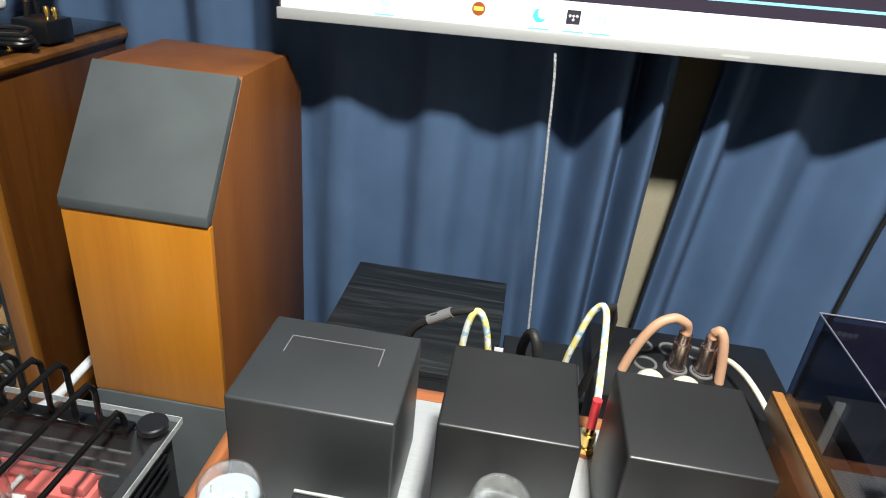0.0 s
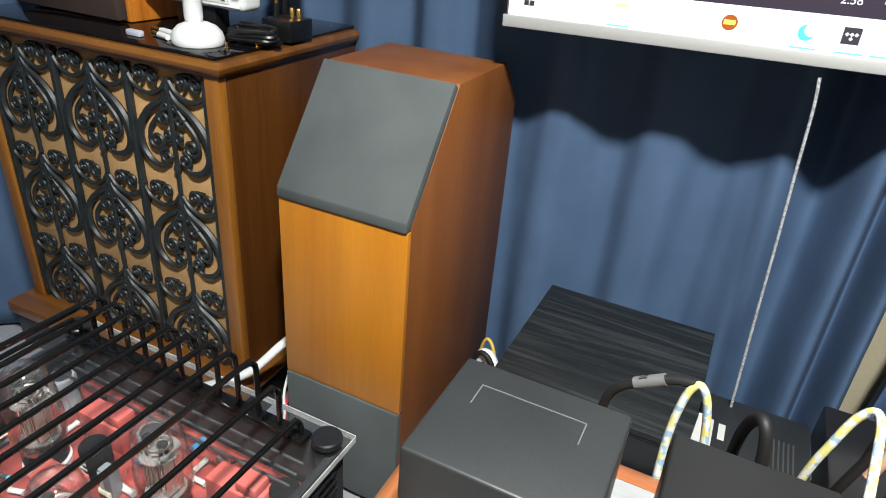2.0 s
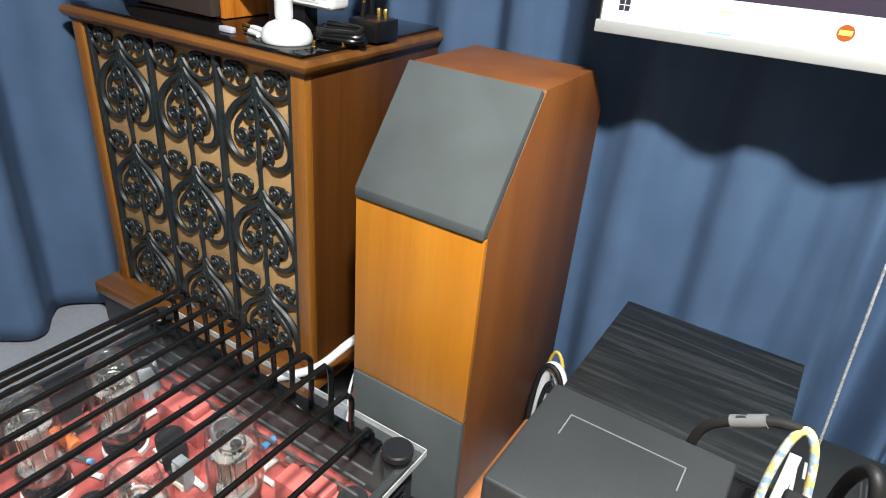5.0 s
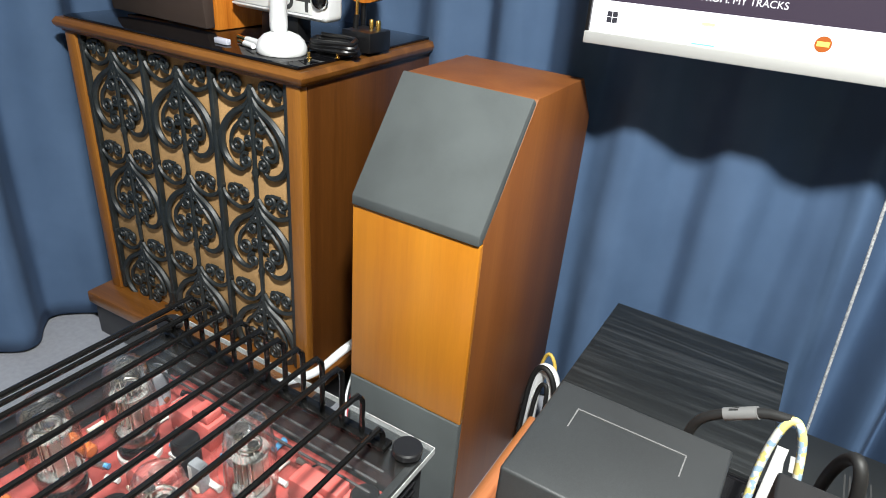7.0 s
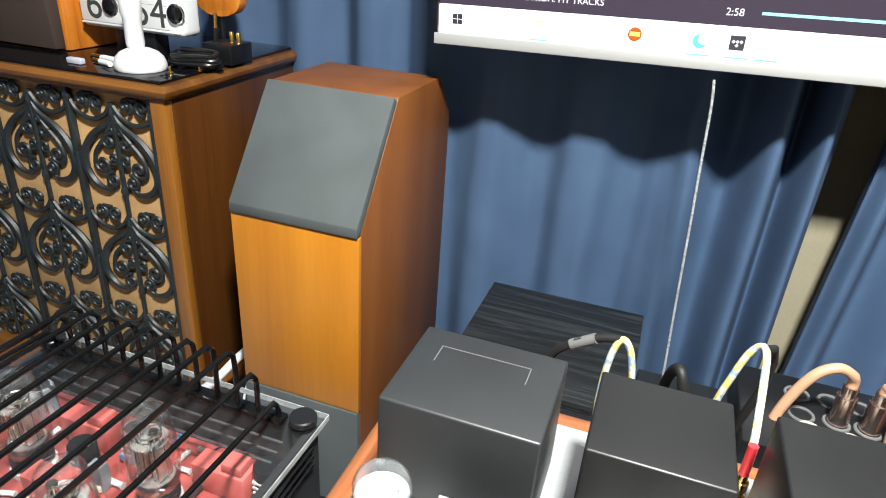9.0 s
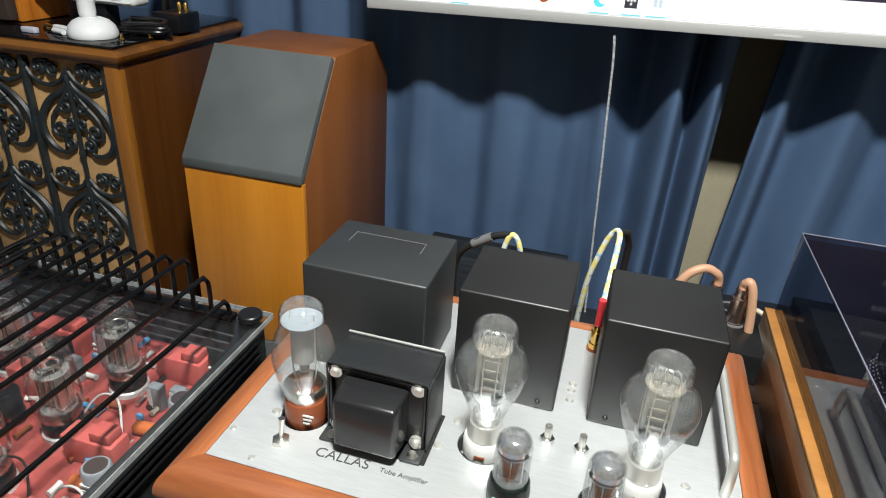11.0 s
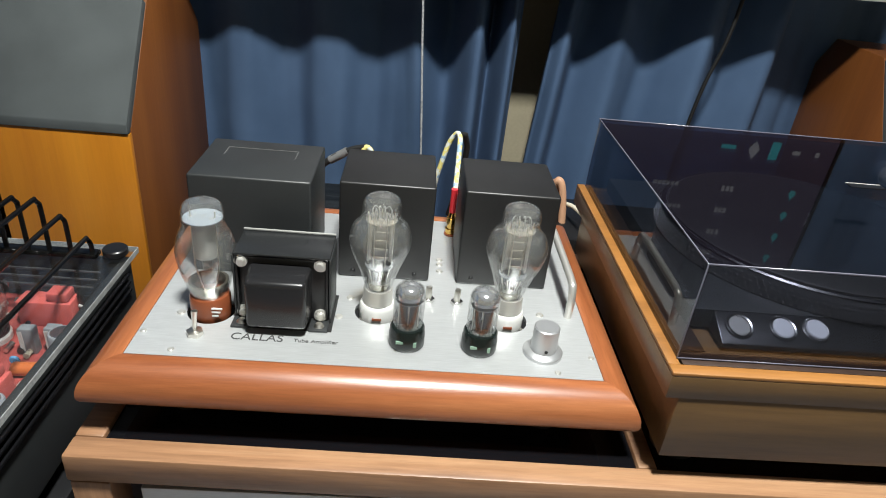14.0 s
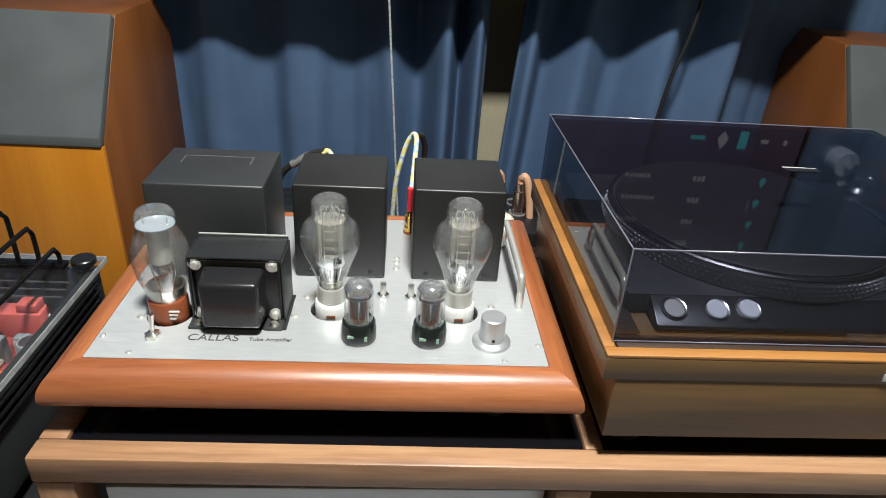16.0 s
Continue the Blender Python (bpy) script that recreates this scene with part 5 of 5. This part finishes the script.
std = thing("amplifier_stand", (-0.51, 0.08, FLOOR), "black stand carrying the caged amplifier", "stand")
part("top_board", box(A0 + 0.0, A1 + 0.006, B0, B1, 0.405, 0.432, 0.003), M_PLASTIC, std)
for x in (A0 + 0.004, A1 - 0.022):
    part("side_board", box(x, x + 0.022, B0 + 0.004, B1 - 0.004, FLOOR, 0.4045, 0.002), M_PLASTIC, std)
for x in (A0 + 0.04, A1 - 0.04):
    for y in (B0 + 0.04, B1 - 0.04):
        part("foot", lathe([(0, 0), (0.016, 0), (0.016, 0.0155), (0, 0.0155)], (x, y, 0.4322), 20), M_RUBBER, ampb)

# ---- turntable ----
M_COVERGLINT = mat("cover_edge_glint", (0.12, 0.12, 0.155), 0.2)
M_WELL = speckled("dark_brown_well", (0.028, 0.015, 0.010), 0.4, 200, 0.2, relief=0.05)
U0, U1, V0, V1 = 0.247, 0.700, -0.052, 0.330
tt = thing("turntable", (0.47, 0.14, RT - 0.004), "walnut turntable under a smoked acrylic dust cover", "turntable")
part("lower_plinth", box(U0 + 0.012, U1 - 0.012, V0 + 0.0008, V1 - 0.01, 0.613, 0.6798, 0.001), M_TTWOOD, tt)
part("upper_plinth", box(U0, U1, V0, V1, 0.680, 0.7025, 0.0004), M_TTWOOD, tt)
edge = box(U0, U1, V0, V0 + 0.012, 0.7027, 0.7062, 0.0008)
box(U0, U0 + 0.010, V0 + 0.0122, V1, 0.7027, 0.7062, 0.0008, bm=edge)
box(U1 - 0.010, U1, V0 + 0.0122, V1, 0.7027, 0.7062, 0.0008, bm=edge)
part("edge_trim", edge, M_TTEDGE, tt, "pale oak edge trim")
for x in (U0 + 0.05, U1 - 0.05):
    for y in (V0 + 0.05, V1 - 0.05):
        part("foot", lathe([(0, 0), (0.022, 0), (0.024, 0.01), (0.024, 0.0318), (0, 0.0318)], (x, y, RT - 0.0038), 24), M_RUBBER, tt)
deckp = part("deck_plate", prism([(0.016, 0.7063), (0.016, 0.7255), (V1 - 0.02, 0.7255), (V1 - 0.02, 0.7063)], "x", U0 + 0.034, U1 - 0.03, 0.001), M_BLACK, tt, "black metal deck")
part("control_panel", prism([(-0.014, 0.7065), (-0.014, 0.7105), (0.0155, 0.7252), (0.0155, 0.7065)], "x", 0.302, 0.600, 0.001), M_PLASTIC, tt, "sloping black control panel")
part("front_well", box(U0 + 0.0125, U1 - 0.0125, V0 + 0.0125, V0 + 0.0295, 0.7040, 0.7060, 0.0004), M_WELL, tt, "dark recessed board in front of the controls")
part("side_deck", box(U0 + 0.0125, U0 + 0.0375, V0 + 0.03, V1 - 0.02, 0.7063, 0.7075, 0.0005), M_WELL, tt)
pcx, pcy = 0.456, 0.163
platter = part("platter", lathe([(0, 0.746), (0.146, 0.746), (0.148, 0.7475), (0.1500, 0.7475), (0.1512, 0.746), (0.1556, 0.7285), (0.1556, 0.7258), (0, 0.7258)], (pcx, pcy, 0.0), 96), mat("dark_platter_metal", (0.16, 0.16, 0.165), 0.3, 0.8), tt, "heavy metal platter with dotted rim")
part("rim_highlight", lathe([(0.1468, 0.7472), (0.1485, 0.7482), (0.1505, 0.7480), (0.1520, 0.7464), (0.1505, 0.7455), (0.1468, 0.7472)], (pcx, pcy, 0.0), 96), M_STEEL, platter)
dots = bmesh.new()
for row in range(4):
    for k in range(150):
        a = 2 * math.pi * (k + 0.5 * row) / 150
        if math.sin(a) > 0.35:
            continue
        z = 0.7285 + 0.0042 * row
        r = 0.1514 + (0.746 - z) / 0.0175 * 0.0044
        lathe([(0, 0.0014), (0.0014, 0.0), (0, -0.0014)], (pcx + r * math.cos(a), pcy + r * math.sin(a), z), 5, "z", dots)
tagged(part("strobe_dots", dots, M_STEEL, platter, "small bright dots round the platter rim"), kind="stuff")
part("rubber_mat", lathe([(0, 0.7492), (0.05, 0.7492), (0.142, 0.7492), (0.144, 0.748), (0.144, 0.7462), (0, 0.7462)], (pcx, pcy, 0.0), 72), M_RUBBER, platter)
part("spindle", lathe([(0, 0.764), (0.003, 0.762), (0.0036, 0.749)], (pcx, pcy, 0), 14), M_STEEL, platter)
M_BUTTON = mat("white_satin_button", (0.62, 0.63, 0.64), 0.38, 0.2)
for k, x in enumerate((0.321, 0.361, 0.391)):
    rise = (0.0012, 0.0022, 0.0042)[k]
    bz = lathe([(0.0100, 0.0), (0.0100, 0.0016), (0.0112, 0.0020), (0.0124, 0.0012), (0.0126, -0.001), (0.0100, -0.001), (0.0100, 0.0)], (0, 0, 0), 32)
    bz.transform(pose(x, 0.002, 0.7192, 26))
    ring = part("button_ring", bz, M_STEEL, deckp, "bright ring round a push button")
    bb = lathe([(0, rise), (0.0088, rise), (0.0097, rise - 0.0008), (0.0097, -0.001), (0, -0.001)], (0, 0, 0), 28)
    bb.transform(pose(x, 0.002, 0.7192, 26))
    part("push_button", bb, M_TIN if k == 0 else M_BUTTON, ring, "round silver push button")
ax, ay = 0.655, 0.262
arm = part("tonearm_base", lathe([(0, 0.040), (0.014, 0.040), (0.016, 0.036), (0.016, 0.018), (0.026, 0.014), (0.027, 0.0), (0, 0)], (ax, ay, 0.7256), 32), M_STEEL, tt, "polished tonearm bearing")
part("arm_tube", tube(smooth_path([(ax, ay + 0.05, 0.757), (ax, ay, 0.757), (ax - 0.006, ay - 0.08, 0.757), (ax + 0.008, ay - 0.15, 0.756), (ax - 0.012, ay - 0.205, 0.753)], 6), 0.0045, 10), M_STEEL, arm)
part("counterweight", lathe([(0, -0.02), (0.016, -0.02), (0.0175, -0.017), (0.0175, 0.017), (0.016, 0.02), (0, 0.02)], (ax, ay + 0.055, 0.757), 28, "y"), M_PLATE, arm)
part("headshell", box(ax - 0.021, ax - 0.003, ay - 0.24, ay - 0.203, 0.749, 0.7535, 0.001), M_STEEL, arm)
part("maker_badge", box(0.498, 0.53, V0 - 0.001, V0 + 0.0034, 0.684, 0.692, 0.0004), M_SILVER, tt, "small silver badge")

cover = bmesh.new()
cx0, cx1, cy0, cy1, cz0, cz1, ct = 0.256, 0.692, -0.033, 0.324, 0.7065, 0.798, 0.004
outer = [(cx0, cy0), (cx1, cy0), (cx1, cy1), (cx0, cy1)]
inner = [(cx0 + ct, cy0 + ct), (cx1 - ct, cy0 + ct), (cx1 - ct, cy1 - ct), (cx0 + ct, cy1 - ct)]
ob_, ot = [cover.verts.new((*p, cz0)) for p in outer], [cover.verts.new((*p, cz1)) for p in outer]
ib, it = [cover.verts.new((*p, cz0)) for p in inner], [cover.verts.new((*p, cz1 - ct)) for p in inner]
for k in range(4):
    j = (k + 1) % 4
    cover.faces.new((ob_[k], ob_[j], ot[j], ot[k]))
    cover.faces.new((ib[j], ib[k], it[k], it[j]))
    cover.faces.new((ob_[j], ob_[k], ib[k], ib[j]))
cover.faces.new(ot)
cover.faces.new(it[::-1])
bmesh.ops.bevel(cover, geom=[e for e in cover.edges if all(v in ot for v in e.verts) or (e.verts[0].co.xy - e.verts[1].co.xy).length < 1e-5], offset=0.0013, segments=2, affect="EDGES")
dc = clear(part("dust_cover", cover, M_SMOKE, tt, "smoked clear acrylic dust cover"))
# Thin pale bars paint the highlights along the cover's edges.
for q in ((cx0, cx1, cy0 - 0.0006, cy0 + 0.0006, cz1 - 0.0008, cz1 + 0.0006), (cx0 - 0.0006, cx0 + 0.0006, cy0, cy1, cz1 - 0.0008, cz1 + 0.0006), (cx0, cx1, cy1 - 0.0006, cy1 + 0.0006, cz1 - 0.0008, cz1 + 0.0006),
          (cx0 - 0.0005, cx0 + 0.0007, cy0 - 0.0005, cy0 + 0.0007, cz0, cz1), (cx0, cx1, cy0 - 0.0006, cy0 + 0.0003, cz0 + 0.0002, cz0 + 0.0014)):
    part("edge_glint", box(*q, 0.0003, 1), M_COVERGLINT, dc)
tab = box(0.463, 0.54, cy0 - 0.006, cy0 - 0.0003, 0.716, 0.722, 0.001)
clear(part("lift_tab", tab, M_ACRYLIC, dc))
part("sticker", box(0.484, 0.522, 0.156, 0.166, cz1 + 0.0002, cz1 + 0.0005, 0), M_PLASTIC, dc)
part("sticker_edge", box(0.484, 0.522, 0.1662, 0.1676, cz1 + 0.0002, cz1 + 0.0005, 0), M_PALEINK, dc)

# ---- boxes and cables behind the amplifier ----
bx = thing("black_ash_speaker", (-0.167, 0.915, FLOOR), "black ash veneered box loudspeaker standing on the floor", "loudspeaker")
part("cabinet", box(-0.338, 0.004, 0.735, 1.095, FLOOR, 0.340, 0.003), M_ASH, bx, "black ash veneered cabinet")
part("baffle", box(-0.334, 0.0, 0.722, 0.7345, FLOOR + 0.01, 0.334, 0.003), M_GLOSS, bx, "gloss black front baffle")
for x in (-0.32, -0.014):
    part("baffle_screw", lathe([(0, 0.002), (0.004, 0.0015), (0.005, 0)], (x, 0.722, 0.312), 14, "y"), M_NICKEL, bx)

leaflet = thing("leaflet", (0.0, 0.65, FLOOR), "white printed leaflet standing beside the black speaker", "leaflet")
part("sheet", box(-0.008, 0.006, 0.646, 0.650, FLOOR, 0.478, 0.0005), M_CERAMIC, leaflet)

pc = thing("power_conditioner", (0.20, 0.93, FLOOR), "black power conditioner box with pale printed lines", "power unit")
part("case", box(0.015, 0.205, 0.84, 1.03, FLOOR, 0.245, 0.003), M_BLACK, pc)
for k in range(6):
    part("print_bar", box(0.135 + 0.008 * k, 0.138 + 0.008 * k, 0.87, 0.955, 0.2452, 0.2455, 0), M_INK, pc)
lb = part("print_bar", box(0.035, 0.041, 0.86, 0.95, 0.2452, 0.2455, 0), M_PALEINK, pc)
part("print_bar", box(0.050, 0.062, 0.90, 0.945, 0.2452, 0.2455, 0), M_PALEINK, pc)

ps = thing("power_strip", (0.22, 0.55, FLOOR), "black power distribution block with round sockets", "power unit")
part("case", box(0.130, 0.40, 0.515, 0.690, 0.470, 0.5262, 0.004), M_PLASTIC, ps)
part("pedestal", box(0.15, 0.38, 0.53, 0.68, FLOOR, 0.4695, 0.003), M_PLASTIC, ps)
for x in (0.207, 0.249, 0.286):
    for y in (0.60, 0.645):
        part("socket_ring", lathe([(0.0135, 0.0018), (0.0165, 0.0018), (0.0172, 0), (0.0128, 0), (0.0135, 0.0018)], (x, y, 0.5263), 24), M_GREY, ps)


def cable(name, label, pts, r, material, at=None, n=8, extra=()):
    t = thing(name, at or tuple(pts[0]), label, "cable")
    part("jacket", tube(smooth_path(pts, n), r, 10), material, t)
    for nm, p, rr, m in extra:
        part(nm, tube(p, rr, 12), m, t)
    return t


def lead_pair(dx, label):
    """Braided loop rising from a gold plug behind the cans and dropping behind them."""
    x = 0.081 + dx
    z = PZ
    return cable("braided_lead", label,
                 [(x, 0.268, z + 0.055), (x + 0.002, 0.285, z + 0.066), (x + 0.005, 0.325, z + 0.088), (x + 0.006, 0.350, z + 0.100), (x + 0.002, 0.360, z + 0.101), (x - 0.006, 0.362, z + 0.088), (x - 0.014, 0.360, z + 0.060), (x - 0.021, 0.362, z + 0.02), (x - 0.026, 0.375, z - 0.08), (x - 0.03, 0.42, z - 0.25)],
                 0.0034, M_BRAID, extra=(("heatshrink", [(x, 0.268, z + 0.030), (x, 0.268, z + 0.044), (x, 0.268, z + 0.062)], 0.0042, M_RED), ("sleeve", [(x + 0.005, 0.356, z + 0.101), (x + 0.014, 0.366, z + 0.098), (x + 0.019, 0.374, z + 0.08), (x + 0.018, 0.38, z + 0.04), (x + 0.004, 0.385, z - 0.03)], 0.0042, M_RUBBER)))


lead_pair(0.0, "yellow and blue braided lead with red plug sleeve")
cable("braided_lead", "yellow and blue braided lead behind the middle can",
      [(-0.044, 0.350, 0.60), (-0.046, 0.360, 0.66), (-0.042, 0.364, 0.705), (-0.034, 0.366, 0.720), (-0.024, 0.364, 0.705), (-0.016, 0.362, 0.66), (-0.010, 0.358, 0.60)], 0.0036, M_BRAID,
      extra=(("sleeve", smooth_path([(-0.036, 0.367, 0.719), (-0.056, 0.372, 0.712), (-0.085, 0.375, 0.694), (-0.105, 0.38, 0.665), (-0.108, 0.385, 0.60)], 5), 0.0045, M_RUBBER), ("clear_sleeve", [(-0.060, 0.3725, 0.710), (-0.084, 0.375, 0.694)], 0.0058, M_GREY)))
cable("signal_cable", "black flexible cable rising behind the middle can", [(0.03, 0.55, 0.30), (0.025, 0.50, 0.52), (0.022, 0.46, 0.62), (0.03, 0.43, 0.66), (0.04, 0.42, 0.62), (0.045, 0.43, 0.50)], 0.006, M_RUBBER)
for x, y, tail in ((0.249, 0.60, ((-0.006, -0.004, 0.030), (-0.025, -0.008, 0.037), (-0.050, -0.014, 0.020), (-0.073, -0.02, -0.035), (-0.085, -0.03, -0.10), (-0.09, -0.035, -0.18))), (0.286, 0.60, ((0.001, -0.003, 0.022), (0.005, -0.006, 0.026), (0.011, -0.010, 0.014), (0.017, -0.014, -0.02), (0.020, -0.018, -0.050)))):
    z = 0.575
    cable("phono_cable", "tan cable with a silver phono plug", [(x, y, z), (x, y, z + 0.018), *((x + a, y + b, z + c) for a, b, c in tail)], 0.0068, M_TAN,
          extra=(("plug_barrel", [(x, y, z - 0.048), (x, y, z - 0.02), (x, y, z - 0.004)], 0.0125, M_COPPERY), ("plug_collar", [(x, y, z - 0.004), (x, y, z + 0.012)], 0.0095, M_COPPERY)))
for x, y in ((0.205, 0.548), (0.252, 0.545)):
    t = thing("mains_plug", (x, y, 0.5265), "cream round mains plug in the distribution block", "plug", "cream mains plugs")
    part("shell", lathe([(0, 0), (0.019, 0), (0.020, 0.004), (0.018, 0.014), (0.012, 0.020), (0, 0.022)], (x, y, 0.5265), 28), M_CREAM, t)
cable("white_cable", "cream white cable curving down behind the cans", [(0.300, 0.62, 0.527), (0.305, 0.61, 0.548), (0.318, 0.58, 0.560), (0.330, 0.53, 0.562), (0.340, 0.46, 0.552), (0.345, 0.43, 0.52), (0.346, 0.415, 0.46)], 0.004, M_CREAM)
cable("hanging_wire", "pale grey braided wire hanging from the monitor", [(0.024, 1.01, 0.868), (0.030, 1.01, 0.82), (0.036, 1.01, 0.72), (0.044, 1.01, 0.60), (0.053, 1.01, 0.45), (0.062, 1.01, 0.31), (0.068, 1.005, 0.20)], 0.0026, M_WIRE)
cable("hanging_wire", "black cable hanging down the curtain", [(0.745, 1.06, 0.95), (0.735, 1.06, 0.80), (0.712, 1.065, 0.68), (0.70, 1.07, 0.55), (0.69, 1.08, 0.30), (0.69, 1.08, 0.0)], 0.0045, M_RUBBER)
cable("white_cable", "thick white cable behind the scrollwork cabinet", [(-1.02, 0.70, 0.03), (-0.90, 0.74, 0.10), (-0.84, 0.80, 0.17), (-0.80, 0.90, 0.20), (-0.79, 1.05, 0.05)], 0.010, M_WHITE)
cable("speaker_wire", "thin red and white speaker wires beside the loudspeaker", [(-0.785, 0.75, 0.16), (-0.79, 0.73, 0.10), (-0.78, 0.715, 0.05), (-0.785, 0.70, -0.02), (-0.80, 0.70, FLOOR + 0.01)], 0.003, M_WHITE,
      extra=(("red_wire", smooth_path([(-0.778, 0.74, 0.12), (-0.782, 0.722, 0.06), (-0.776, 0.71, 0.0), (-0.79, 0.70, FLOOR + 0.01)], 5), 0.003, M_RED),))
# Looped tubes stand in for a crumpled white bag with dark stripes.
cable("striped_bag", "white bag with black and yellow stripes behind the loudspeaker", [(-0.47, 1.03, FLOOR + 0.02), (-0.458, 1.01, 0.12), (-0.435, 1.00, 0.168), (-0.408, 0.99, 0.12), (-0.40, 0.98, FLOOR + 0.02)], 0.015, M_WHITE,
      extra=(("black_strand", smooth_path([(-0.48, 1.0, FLOOR + 0.01), (-0.466, 0.99, 0.13), (-0.435, 0.98, 0.186), (-0.400, 0.97, 0.13), (-0.385, 0.96, FLOOR + 0.01)], 5), 0.006, M_RUBBER),
             ("black_strand", smooth_path([(-0.455, 0.985, FLOOR + 0.01), (-0.446, 0.982, 0.10), (-0.428, 0.978, 0.145), (-0.418, 0.972, 0.10), (-0.42, 0.968, FLOOR + 0.01)], 5), 0.005, M_RUBBER),
             ("yellow_strand", smooth_path([(-0.475, 1.04, FLOOR + 0.01), (-0.462, 1.03, 0.14), (-0.44, 1.02, 0.196), (-0.415, 1.01, 0.13), (-0.41, 1.0, FLOOR + 0.01)], 5), 0.004, mat("yellow_bag_stripe", (0.62, 0.42, 0.08), 0.5))))
